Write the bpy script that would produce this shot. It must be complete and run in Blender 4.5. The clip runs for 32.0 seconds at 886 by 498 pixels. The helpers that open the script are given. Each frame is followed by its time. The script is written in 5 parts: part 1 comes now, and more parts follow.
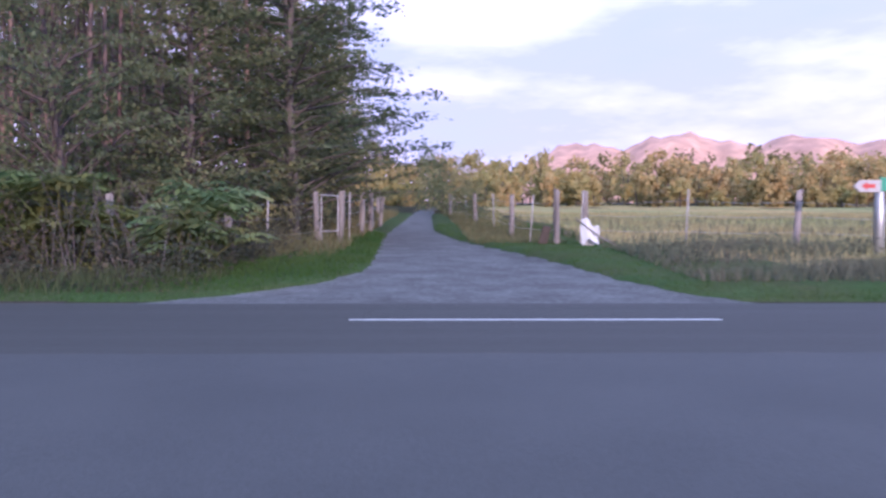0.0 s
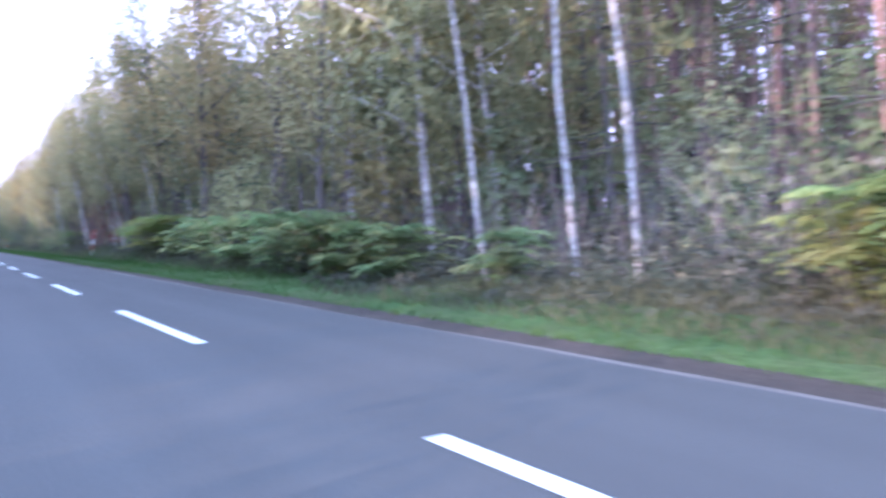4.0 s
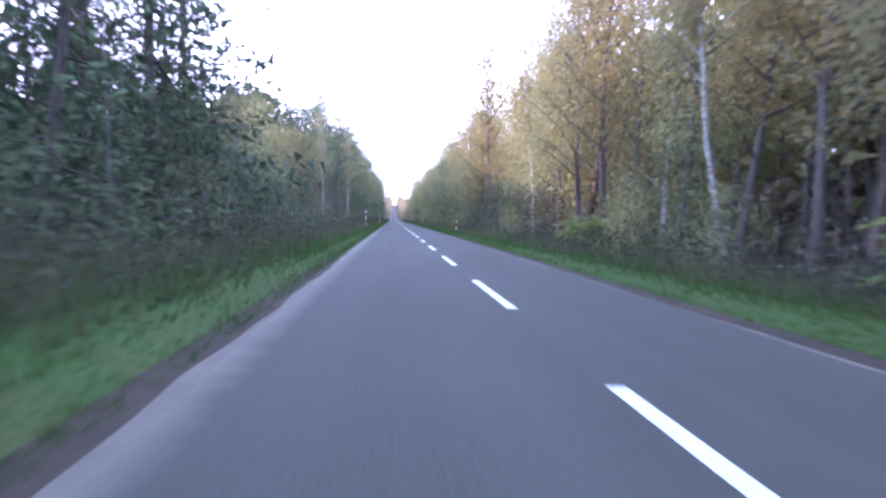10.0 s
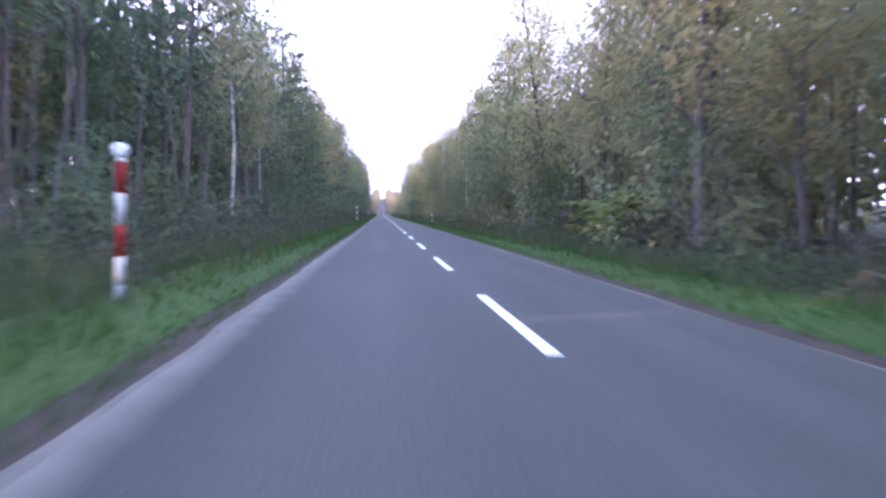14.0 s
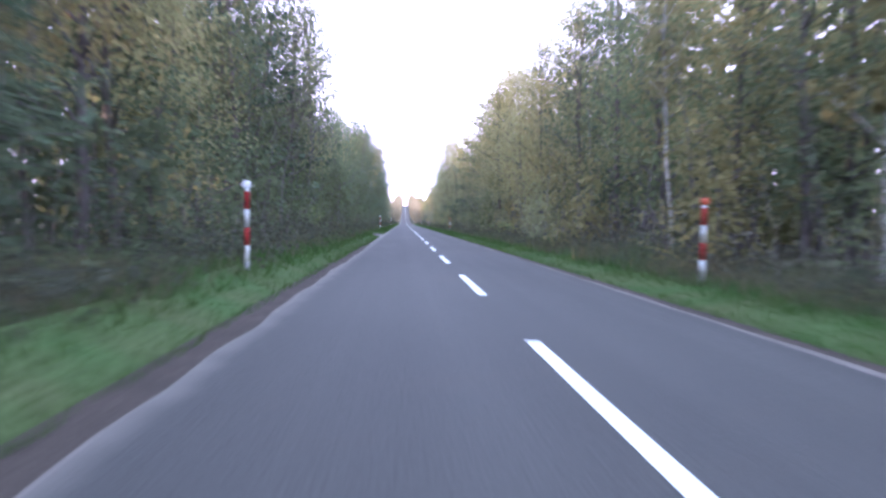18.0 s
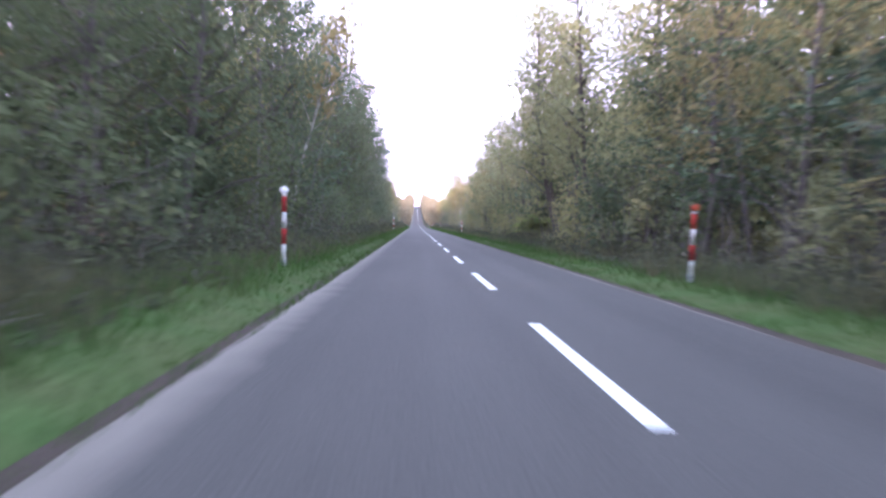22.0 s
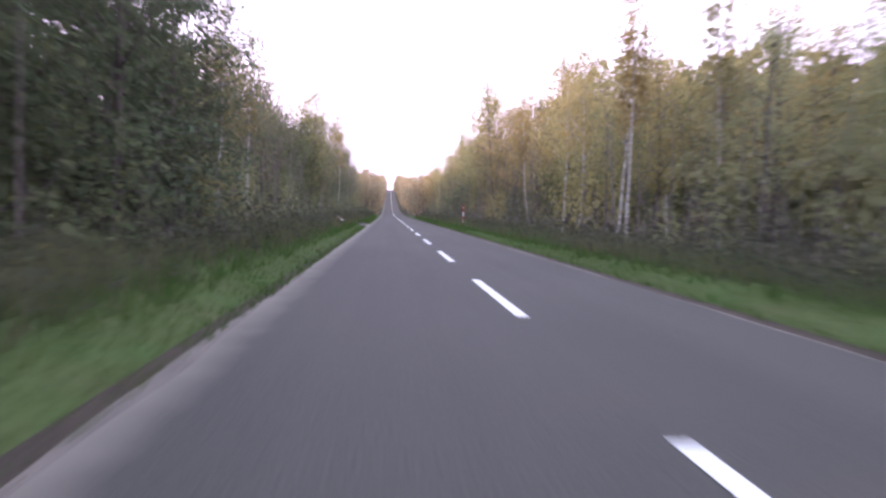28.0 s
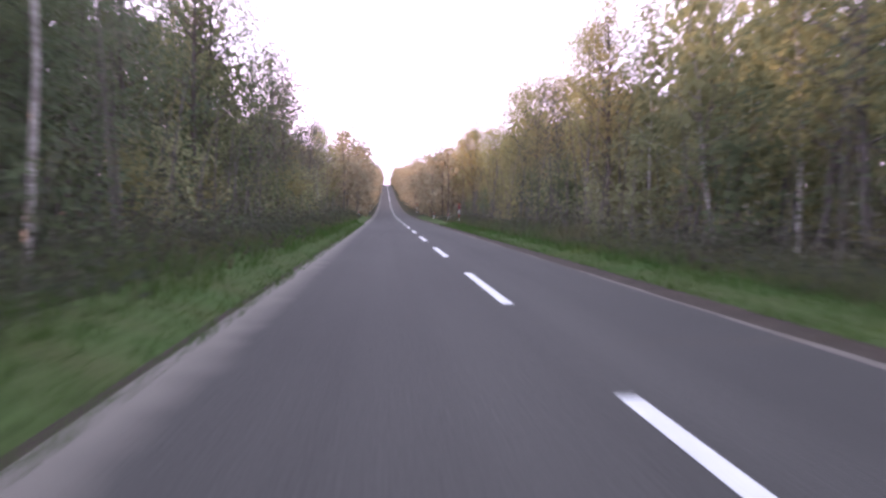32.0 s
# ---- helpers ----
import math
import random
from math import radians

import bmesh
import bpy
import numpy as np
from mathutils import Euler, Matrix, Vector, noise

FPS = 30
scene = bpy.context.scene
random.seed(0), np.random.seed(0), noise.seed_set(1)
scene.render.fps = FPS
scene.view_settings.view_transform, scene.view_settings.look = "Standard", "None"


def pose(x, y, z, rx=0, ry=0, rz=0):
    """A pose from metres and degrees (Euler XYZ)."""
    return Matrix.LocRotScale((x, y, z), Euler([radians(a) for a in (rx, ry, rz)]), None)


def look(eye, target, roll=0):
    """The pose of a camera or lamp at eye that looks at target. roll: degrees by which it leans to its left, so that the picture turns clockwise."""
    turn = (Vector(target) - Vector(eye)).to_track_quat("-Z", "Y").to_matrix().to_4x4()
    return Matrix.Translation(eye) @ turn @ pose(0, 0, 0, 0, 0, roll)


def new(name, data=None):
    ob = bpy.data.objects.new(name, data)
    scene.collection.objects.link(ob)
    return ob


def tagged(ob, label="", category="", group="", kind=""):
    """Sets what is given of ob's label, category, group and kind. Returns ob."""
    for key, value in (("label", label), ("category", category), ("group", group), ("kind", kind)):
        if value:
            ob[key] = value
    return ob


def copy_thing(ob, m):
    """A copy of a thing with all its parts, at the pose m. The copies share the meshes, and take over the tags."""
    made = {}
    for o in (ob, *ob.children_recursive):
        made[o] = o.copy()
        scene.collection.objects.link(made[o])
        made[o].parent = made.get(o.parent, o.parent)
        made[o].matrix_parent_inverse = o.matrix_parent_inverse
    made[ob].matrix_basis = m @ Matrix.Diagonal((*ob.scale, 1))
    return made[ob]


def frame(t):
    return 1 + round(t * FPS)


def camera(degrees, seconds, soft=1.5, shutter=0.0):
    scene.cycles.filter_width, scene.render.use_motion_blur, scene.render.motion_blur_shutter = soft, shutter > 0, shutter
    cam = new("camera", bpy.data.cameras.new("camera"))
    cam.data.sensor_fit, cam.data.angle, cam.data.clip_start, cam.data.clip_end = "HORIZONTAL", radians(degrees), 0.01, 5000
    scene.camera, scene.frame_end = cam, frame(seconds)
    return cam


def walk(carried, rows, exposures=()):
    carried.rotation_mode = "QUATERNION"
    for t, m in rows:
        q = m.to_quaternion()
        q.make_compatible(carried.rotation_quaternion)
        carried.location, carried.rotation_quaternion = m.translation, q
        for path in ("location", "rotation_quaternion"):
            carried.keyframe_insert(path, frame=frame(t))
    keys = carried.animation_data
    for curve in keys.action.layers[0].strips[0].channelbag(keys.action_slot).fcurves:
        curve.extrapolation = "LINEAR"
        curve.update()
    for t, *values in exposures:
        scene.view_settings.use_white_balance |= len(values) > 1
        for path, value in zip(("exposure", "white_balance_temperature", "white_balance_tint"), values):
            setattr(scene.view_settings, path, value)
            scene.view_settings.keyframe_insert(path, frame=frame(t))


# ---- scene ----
# ---------------------------------------------------------------- camera
cam = camera(59.0, 32.0, soft=2.7, shutter=0.5)
PATH = [  # seconds, x, y, z, pitch, roll, yaw
    (0.0, -10.43, -1.04, 1.205, -1.40, -0.08, -91.16),
    (0.5, -9.24, -0.87, 1.205, -1.40, -0.11, -87.81),
    (1.0, -7.84, -0.51, 1.205, -1.34, -0.19, -82.94),
    (1.5, -6.66, -0.03, 1.205, -1.23, -0.23, -77.34),
    (2.0, -5.65, 0.57, 1.205, -1.15, -0.17, -71.16),
    (2.5, -4.60, 1.47, 1.205, -1.15, 0.10, -63.94),
    (3.0, -3.77, 2.60, 1.205, -1.07, 0.91, -54.80),
    (3.5, -2.87, 3.85, 1.205, -1.27, 1.72, -42.72),
    (4.0, -2.28, 6.19, 1.205, -1.69, 2.19, -32.05),
    (4.5, -1.84, 8.29, 1.205, -1.98, 2.01, -19.57),
    (5.5, -1.53, 14.90, 1.205, -2.15, 0.20, -5.60),
    (6.5, -1.51, 22.94, 1.205, -2.13, -1.60, -2.82),
    (6.8, -1.55, 26.03, 1.205, -2.25, -1.60, -2.92),
    (7.1, -1.58, 29.03, 1.205, -2.37, -1.60, -2.97),
    (7.4, -1.61, 32.07, 1.205, -2.46, -1.60, -3.07),
    (7.7, -1.65, 35.40, 1.205, -2.45, -1.54, -3.13),
    (8.0, -1.68, 38.76, 1.205, -2.49, -1.45, -3.37),
    (8.3, -1.70, 42.24, 1.205, -2.52, -1.45, -3.52),
    (8.6, -1.72, 45.91, 1.205, -2.43, -1.45, -3.62),
    (8.9, -1.74, 49.75, 1.205, -2.24, -1.45, -3.33),
    (9.2, -1.74, 53.61, 1.205, -2.10, -1.47, -3.13),
    (9.5, -1.72, 57.52, 1.205, -2.13, -1.50, -3.21),
    (9.8, -1.69, 61.61, 1.205, -2.14, -1.53, -3.54),
    (10.1, -1.68, 65.71, 1.205, -2.13, -1.52, -3.70),
    (10.4, -1.68, 69.93, 1.205, -2.02, -1.43, -3.66),
    (10.7, -1.68, 74.33, 1.205, -1.89, -1.42, -3.52),
    (11.0, -1.66, 78.98, 1.205, -1.84, -1.45, -3.31),
    (11.3, -1.64, 83.53, 1.205, -1.92, -1.45, -3.16),
    (11.6, -1.63, 88.17, 1.205, -2.00, -1.44, -3.17),
    (11.9, -1.62, 93.04, 1.205, -2.09, -1.41, -3.39),
    (12.2, -1.63, 98.24, 1.205, -2.11, -1.34, -3.66),
    (12.5, -1.63, 103.07, 1.205, -2.31, -1.25, -3.88),
    (12.8, -1.63, 108.04, 1.205, -2.30, -1.13, -4.00),
    (13.1, -1.62, 112.93, 1.205, -2.36, -1.00, -4.18),
    (13.4, -1.59, 117.91, 1.205, -2.42, -0.85, -4.33),
    (13.7, -1.54, 123.11, 1.205, -2.51, -0.82, -4.41),
    (14.0, -1.50, 128.41, 1.205, -2.56, -0.85, -4.52),
    (14.3, -1.46, 133.58, 1.205, -2.58, -0.88, -4.70),
    (14.5, -1.45, 137.09, 1.205, -2.50, -0.90, -4.74),
    (16.5, -1.27, 173.40, 1.205, -2.29, -1.00, -4.20),
    (16.7, -1.27, 177.29, 1.205, -2.22, -1.08, -3.81),
    (16.8, -1.27, 179.18, 1.205, -2.17, -1.12, -3.67),
    (17.0, -1.28, 182.80, 1.205, -2.14, -1.20, -3.37),
    (17.3, -1.31, 188.42, 1.205, -1.96, -1.14, -3.04),
    (17.6, -1.33, 194.15, 1.205, -1.91, -1.11, -2.90),
    (17.9, -1.34, 200.05, 1.205, -1.92, -1.14, -2.87),
    (18.2, -1.36, 205.97, 1.205, -2.07, -1.25, -2.93),
    (18.5, -1.37, 211.70, 1.205, -2.29, -1.40, -3.13),
    (18.8, -1.39, 217.53, 1.205, -2.36, -1.55, -3.40),
    (19.1, -1.40, 223.47, 1.205, -2.37, -1.67, -3.51),
    (19.4, -1.41, 229.42, 1.205, -2.47, -1.73, -3.53),
    (19.7, -1.43, 235.28, 1.205, -2.43, -1.71, -3.39),
    (20.0, -1.45, 241.07, 1.205, -2.49, -1.65, -3.37),
    (20.3, -1.45, 246.92, 1.205, -2.60, -1.77, -3.55),
    (20.6, -1.44, 252.91, 1.205, -2.65, -1.84, -3.96),
    (20.9, -1.44, 259.21, 1.205, -2.57, -1.81, -4.12),
    (21.2, -1.45, 265.03, 1.205, -2.45, -1.66, -3.49),
    (21.5, -1.47, 270.75, 1.205, -2.13, -1.45, -2.71),
    (21.8, -1.49, 276.52, 1.205, -1.79, -1.42, -2.13),
    (22.1, -1.52, 282.23, 1.205, -1.79, -1.51, -2.03),
    (22.4, -1.57, 287.83, 1.205, -2.03, -1.84, -2.47),
    (22.7, -1.63, 293.67, 1.205, -2.26, -1.85, -3.22),
    (23.0, -1.66, 299.67, 1.205, -2.37, -1.70, -3.87),
    (23.3, -1.68, 305.44, 1.205, -2.48, -1.58, -4.08),
    (23.6, -1.68, 311.04, 1.205, -2.49, -1.44, -3.81),
    (23.9, -1.69, 316.65, 1.205, -2.30, -1.26, -3.12),
    (24.2, -1.69, 322.25, 1.205, -2.14, -1.20, -2.62),
    (24.5, -1.70, 327.86, 1.205, -2.16, -1.20, -2.34),
    (24.8, -1.70, 333.66, 1.205, -2.27, -1.23, -2.41),
    (25.1, -1.69, 339.69, 1.205, -2.33, -1.23, -2.85),
    (25.4, -1.69, 345.63, 1.205, -2.55, -1.17, -3.36),
    (25.5, -1.70, 347.59, 1.205, -2.64, -1.15, -3.58),
    (27.5, -1.59, 386.60, 1.205, -2.77, -1.25, -4.35),
    (27.6, -1.59, 388.43, 1.205, -2.75, -1.26, -4.29),
    (27.7, -1.60, 390.26, 1.205, -2.75, -1.27, -4.25),
    (28.0, -1.60, 395.98, 1.205, -2.69, -1.30, -4.03),
    (28.3, -1.59, 401.93, 1.205, -2.42, -1.21, -3.79),
    (28.6, -1.56, 407.88, 1.205, -2.13, -1.17, -3.51),
    (28.9, -1.54, 413.63, 1.205, -2.10, -1.23, -3.15),
    (29.2, -1.52, 419.59, 1.205, -2.12, -1.21, -2.92),
    (29.5, -1.51, 425.46, 1.205, -2.09, -1.15, -2.80),
    (29.8, -1.51, 431.43, 1.205, -2.16, -1.03, -2.85),
    (30.1, -1.53, 437.62, 1.205, -2.26, -0.92, -3.26),
    (30.4, -1.57, 443.57, 1.205, -2.46, -0.85, -3.68),
    (30.7, -1.62, 449.37, 1.205, -2.62, -0.78, -3.86),
    (31.0, -1.64, 455.24, 1.205, -2.65, -0.70, -3.93),
    (31.3, -1.64, 461.25, 1.205, -2.65, -0.73, -4.04),
    (31.6, -1.63, 467.27, 1.205, -2.69, -0.76, -4.14),
    (31.8, -1.61, 471.20, 1.205, -2.72, -0.78, -4.20),
    (32.0, -1.60, 475.05, 1.205, -2.85, -0.80, -4.26),
]
walk(cam, [(t, pose(x, y, z, 90 + pitch, roll, yaw)) for t, x, y, z, pitch, roll, yaw in PATH],
     exposures=[(0.0, 0.24, 4300, 6), (2.0, 0.98, 4100, 1), (3.0, 1.55, 3950, 2), (4.2, 1.86, 4150, 1), (9.0, 1.85, 4300, 4), (12.0, 1.7, 4350, 5), (14.0, 1.7, 4420, 5), (19.0, 1.95, 4550, 2), (21.2, 1.94, 4680, 3), (23.0, 1.95, 5050, 5),
                (25.0, 2.0, 5150, 5), (28.0, 1.3, 5350, 7), (30.0, 1.25, 5400, 7), (32.0, 1.1, 5400, 8)])

# ---------------------------------------------------------------- sky and sun
SUN_ELEV, SUN_FROM = 9.5, (-1.0, -0.25)          # the sun stands low, over the camera's left shoulder at the junction
world = bpy.data.worlds.new("dusk_sky")
scene.world = world
world.use_nodes = True
wn, wl = world.node_tree.nodes, world.node_tree.links
wn.clear()
w_out = wn.new("ShaderNodeOutputWorld")
w_bg = wn.new("ShaderNodeBackground")
w_sky = wn.new("ShaderNodeTexSky")
w_sky.sky_type = "NISHITA"
w_sky.sun_disc = False
w_sky.sun_elevation = radians(SUN_ELEV)
w_sky.sun_rotation = math.atan2(SUN_FROM[0], SUN_FROM[1])
w_gain = wn.new("ShaderNodeVectorMath")
w_gain.operation = "SCALE"
w_gain.inputs["Scale"].default_value = 0.15
w_tc = wn.new("ShaderNodeTexCoord")
w_map = wn.new("ShaderNodeMapping")
w_map.inputs["Scale"].default_value = (1.6, 1.6, 6.0)
w_noise = wn.new("ShaderNodeTexNoise")
w_noise.inputs["Scale"].default_value = 1.7
w_noise.inputs["Detail"].default_value = 7.0
w_noise.inputs["Roughness"].default_value = 0.55
w_tone = wn.new("ShaderNodeValToRGB")             # cloud tones: lavender undersides to bright rims
w_tone.color_ramp.elements[0].position = 0.40
w_tone.color_ramp.elements[0].color = (1.16, 0.93, 1.06, 1)
w_tone.color_ramp.elements[1].position = 0.64
w_tone.color_ramp.elements[1].color = (2.05, 1.58, 1.70, 1)
w_fac = wn.new("ShaderNodeValToRGB")
w_fac.color_ramp.elements[0].position = 0.25
w_fac.color_ramp.elements[0].color = (0.86, 0.86, 0.86, 1)
w_fac.color_ramp.elements[1].position = 0.5
w_fac.color_ramp.elements[1].color = (0.97, 0.97, 0.97, 1)
w_mix = wn.new("ShaderNodeMixRGB")
wl.new(w_tc.outputs["Generated"], w_map.inputs["Vector"])
wl.new(w_map.outputs["Vector"], w_noise.inputs["Vector"])
wl.new(w_noise.outputs["Fac"], w_tone.inputs["Fac"])
wl.new(w_noise.outputs["Fac"], w_fac.inputs["Fac"])
wl.new(w_sky.outputs["Color"], w_gain.inputs[0])
wl.new(w_fac.outputs["Color"], w_mix.inputs["Fac"])
wl.new(w_gain.outputs["Vector"], w_mix.inputs["Color1"])
w_xyz = wn.new("ShaderNodeSeparateXYZ")
w_rise = wn.new("ShaderNodeValToRGB")             # dusk: pink towards the horizon, cooler overhead
w_rise.color_ramp.elements[0].position = 0.0
w_rise.color_ramp.elements[0].color = (1.0, 0.83, 0.89, 1)
w_rise.color_ramp.elements[1].position = 0.75
w_rise.color_ramp.elements[1].color = (0.84, 0.97, 1.0, 1)
w_mul = wn.new("ShaderNodeMixRGB")
w_mul.blend_type = "MULTIPLY"
w_mul.inputs["Fac"].default_value = 1.0
wl.new(w_tc.outputs["Generated"], w_xyz.inputs[0])
wl.new(w_xyz.outputs["Z"], w_rise.inputs["Fac"])
w_west = wn.new("ShaderNodeMapRange")             # the clouds glow towards the low sun and are duller opposite it
w_west.inputs["From Min"].default_value, w_west.inputs["From Max"].default_value = -1.0, 1.0
w_west.inputs["To Min"].default_value, w_west.inputs["To Max"].default_value = 1.24, 0.80
w_glow = wn.new("ShaderNodeVectorMath")
w_glow.operation = "SCALE"
wl.new(w_xyz.outputs["X"], w_west.inputs["Value"])
wl.new(w_tone.outputs["Color"], w_glow.inputs[0])
wl.new(w_west.outputs["Result"], w_glow.inputs["Scale"])
wl.new(w_glow.outputs["Vector"], w_mul.inputs["Color1"])
wl.new(w_rise.outputs["Color"], w_mul.inputs["Color2"])
wl.new(w_mul.outputs["Color"], w_mix.inputs["Color2"])
wl.new(w_mix.outputs["Color"], w_bg.inputs["Color"])
w_bg.inputs["Strength"].default_value = 1.0
wl.new(w_bg.outputs["Background"], w_out.inputs["Surface"])

sun_data = bpy.data.lights.new("sun", "SUN")
sun_data.energy, sun_data.angle, sun_data.color = 5.0, radians(0.6), (1.0, 0.57, 0.37)
sun = new("sun", sun_data)
_d = Vector((SUN_FROM[0], SUN_FROM[1], 0)).normalized() * math.cos(radians(SUN_ELEV))
sun.matrix_world = look((0, 0, 60), Vector((0, 0, 60)) - Vector((_d.x, _d.y, math.sin(radians(SUN_ELEV)))))

# ---------------------------------------------------------------- materials
def mat(name, colour, rough=0.8, vary=0.0, scale=6.0, second=None, fine=0.0, fine_scale=60.0, bump=0.0,
        bump_scale=40.0, each=0.0, island=0.0, translucent=0.0, stretch=(1, 1, 1), metallic=0.0, specular=0.3):
    """Principled surface: base colour mixed with a second one by a coarse and a fine noise, and shifted per object or island."""
    m = bpy.data.materials.new(name)
    m.use_nodes = True
    n, l = m.node_tree.nodes, m.node_tree.links
    b = n["Principled BSDF"]
    b.inputs["Roughness"].default_value = rough
    b.inputs["Metallic"].default_value = metallic
    b.inputs["Specular IOR Level"].default_value = specular
    tc = n.new("ShaderNodeTexCoord")
    mp = n.new("ShaderNodeMapping")
    mp.inputs["Scale"].default_value = stretch
    l.new(tc.outputs["Object"], mp.inputs["Vector"])
    second = second or tuple(c * 0.6 for c in colour)
    last = None
    def noise_fac(sc, detail, lo, hi):
        t = n.new("ShaderNodeTexNoise")
        t.inputs["Scale"].default_value = sc
        t.inputs["Detail"].default_value = detail
        l.new(mp.outputs["Vector"], t.inputs["Vector"])
        r = n.new("ShaderNodeMapRange")
        r.inputs["From Min"].default_value, r.inputs["From Max"].default_value = 0.3, 0.7
        r.inputs["To Min"].default_value, r.inputs["To Max"].default_value = lo, hi
        l.new(t.outputs["Fac"], r.inputs["Value"])
        return r.outputs["Result"], t
    mix = n.new("ShaderNodeMixRGB")
    mix.inputs["Color1"].default_value = (*colour, 1)
    mix.inputs["Color2"].default_value = (*second, 1)
    f, t = noise_fac(scale, 4.0, 0.0, vary)
    l.new(f, mix.inputs["Fac"])
    last = mix.outputs["Color"]
    if fine:
        f2, t2 = noise_fac(fine_scale, 3.0, 1.0 - fine, 1.0 + fine)
        v = n.new("ShaderNodeVectorMath")
        v.operation = "SCALE"
        l.new(last, v.inputs[0])
        l.new(f2, v.inputs["Scale"])
        last = v.outputs["Vector"]
    for amount, node, socket in ((each, "ShaderNodeObjectInfo", "Random"), (island, "ShaderNodeNewGeometry", "Random Per Island")):
        if amount:
            src = n.new(node)
            h = n.new("ShaderNodeHueSaturation")
            for key, span in (("Hue", 0.05 * amount), ("Saturation", 0.35 * amount), ("Value", 0.6 * amount)):
                r = n.new("ShaderNodeMapRange")
                base = 0.5 if key == "Hue" else 1.0
                r.inputs["To Min"].default_value, r.inputs["To Max"].default_value = base - span, base + span
                if key == "Saturation":
                    r.inputs["To Min"].default_value, r.inputs["To Max"].default_value = base + span, base - span
                if key == "Value":
                    w = n.new("ShaderNodeMath")
                    w.operation = "FRACT"
                    k = n.new("ShaderNodeMath")
                    k.operation = "MULTIPLY"
                    k.inputs[1].default_value = 7.31
                    l.new(src.outputs[socket], k.inputs[0])
                    l.new(k.outputs[0], w.inputs[0])
                    l.new(w.outputs[0], r.inputs["Value"])
                else:
                    l.new(src.outputs[socket], r.inputs["Value"])
                l.new(r.outputs["Result"], h.inputs[key])
            l.new(last, h.inputs["Color"])
            last = h.outputs["Color"]
    l.new(last, b.inputs["Base Color"])
    if bump:
        t = n.new("ShaderNodeTexNoise")
        t.inputs["Scale"].default_value = bump_scale
        t.inputs["Detail"].default_value = 4.0
        l.new(mp.outputs["Vector"], t.inputs["Vector"])
        bp = n.new("ShaderNodeBump")
        bp.inputs["Strength"].default_value = bump
        bp.inputs["Distance"].default_value = 0.02
        l.new(t.outputs["Fac"], bp.inputs["Height"])
        l.new(bp.outputs["Normal"], b.inputs["Normal"])
    if translucent:
        tr = n.new("ShaderNodeBsdfTranslucent")
        l.new(last, tr.inputs["Color"])
        ms = n.new("ShaderNodeMixShader")
        ms.inputs["Fac"].default_value = translucent
        l.new(b.outputs["BSDF"], ms.inputs[1])
        l.new(tr.outputs["BSDF"], ms.inputs[2])
        l.new(ms.outputs["Shader"], n["Material Output"].inputs["Surface"])
    return m


ASPHALT = mat("worn_asphalt", (0.0535, 0.0515, 0.0475), 0.85, 0.9, 0.45, (0.041, 0.0395, 0.037), 0.2, 40.0, 0.3, 160.0, stretch=(1, 0.2, 1), specular=0.2)
SIDE_ASPHALT = mat("old_asphalt", (0.076, 0.078, 0.080), 0.9, 0.8, 0.5, (0.057, 0.059, 0.061), 0.2, 60.0, 0.4, 120.0)
TWIG = mat("grey_twigs", (0.175, 0.155, 0.148), 0.9, 0.8, 2.0, (0.095, 0.082, 0.080), island=0.5)
MEADOW = mat("meadow_grass", (0.258, 0.289, 0.133), 0.8, 0.9, 0.12, (0.344, 0.274, 0.140), island=0.4, translucent=0.35)
DUST = mat("dusty_road_edge", (0.128, 0.112, 0.100), 0.95, 0.9, 1.3, (0.085, 0.075, 0.066), 0.25, 40.0, 0.4, 60.0)
DIRT = mat("roadside_dirt", (0.056, 0.045, 0.038), 0.95, 0.9, 1.6, (0.038, 0.033, 0.027), 0.3, 25.0, 0.6, 40.0, specular=0.08)
GRAVEL = mat("grey_gravel", (0.124, 0.126, 0.126), 0.95, 1.0, 1.1, (0.068, 0.068, 0.068), 0.32, 9.0, 0.6, 18.0)
TRACK = mat("grey_track", (0.082, 0.074, 0.070), 0.95, 1.0, 0.7, (0.058, 0.052, 0.048), 0.3, 12.0, 0.6, 25.0)
PAINT = mat("white_road_paint", (0.56, 0.56, 0.56), 0.6, 0.6, 5.0, (0.38, 0.38, 0.372), 0.12, 60.0)
SOIL = mat("forest_soil", (0.041, 0.034, 0.025), 0.95, 0.9, 0.5, (0.031, 0.038, 0.015), 0.4, 9.0, 0.6, 12.0, specular=0.05)
GRASS_SOIL = mat("grassy_soil", (0.046, 0.076, 0.024), 0.95, 0.9, 0.8, (0.062, 0.070, 0.030), 0.35, 14.0, 0.6, 20.0, specular=0.04)
FIELD = mat("meadow_ground", (0.22, 0.24, 0.10), 0.95, 1.0, 0.05, (0.36, 0.25, 0.11), 0.3, 1.2, specular=0.03)
GRASS = mat("verge_grass", (0.056, 0.108, 0.026), 0.8, 0.9, 0.35, (0.080, 0.112, 0.034), 0.0, island=0.10, translucent=0.5, specular=0.05)
DRYGRASS = mat("tall_dry_grass", (0.163, 0.144, 0.069), 0.8, 0.8, 0.3, (0.088, 0.106, 0.044), island=0.6, translucent=0.3)
WEEDS = mat("grey_green_weeds", (0.108, 0.128, 0.084), 0.8, 0.8, 0.4, (0.140, 0.128, 0.098), island=0.3, translucent=0.3, specular=0.06)
WEED_EDGE = mat("roadside_weeds", (0.092, 0.124, 0.056), 0.85, 1.0, 0.30, (0.128, 0.112, 0.070), island=0.2, translucent=0.5, specular=0.05)
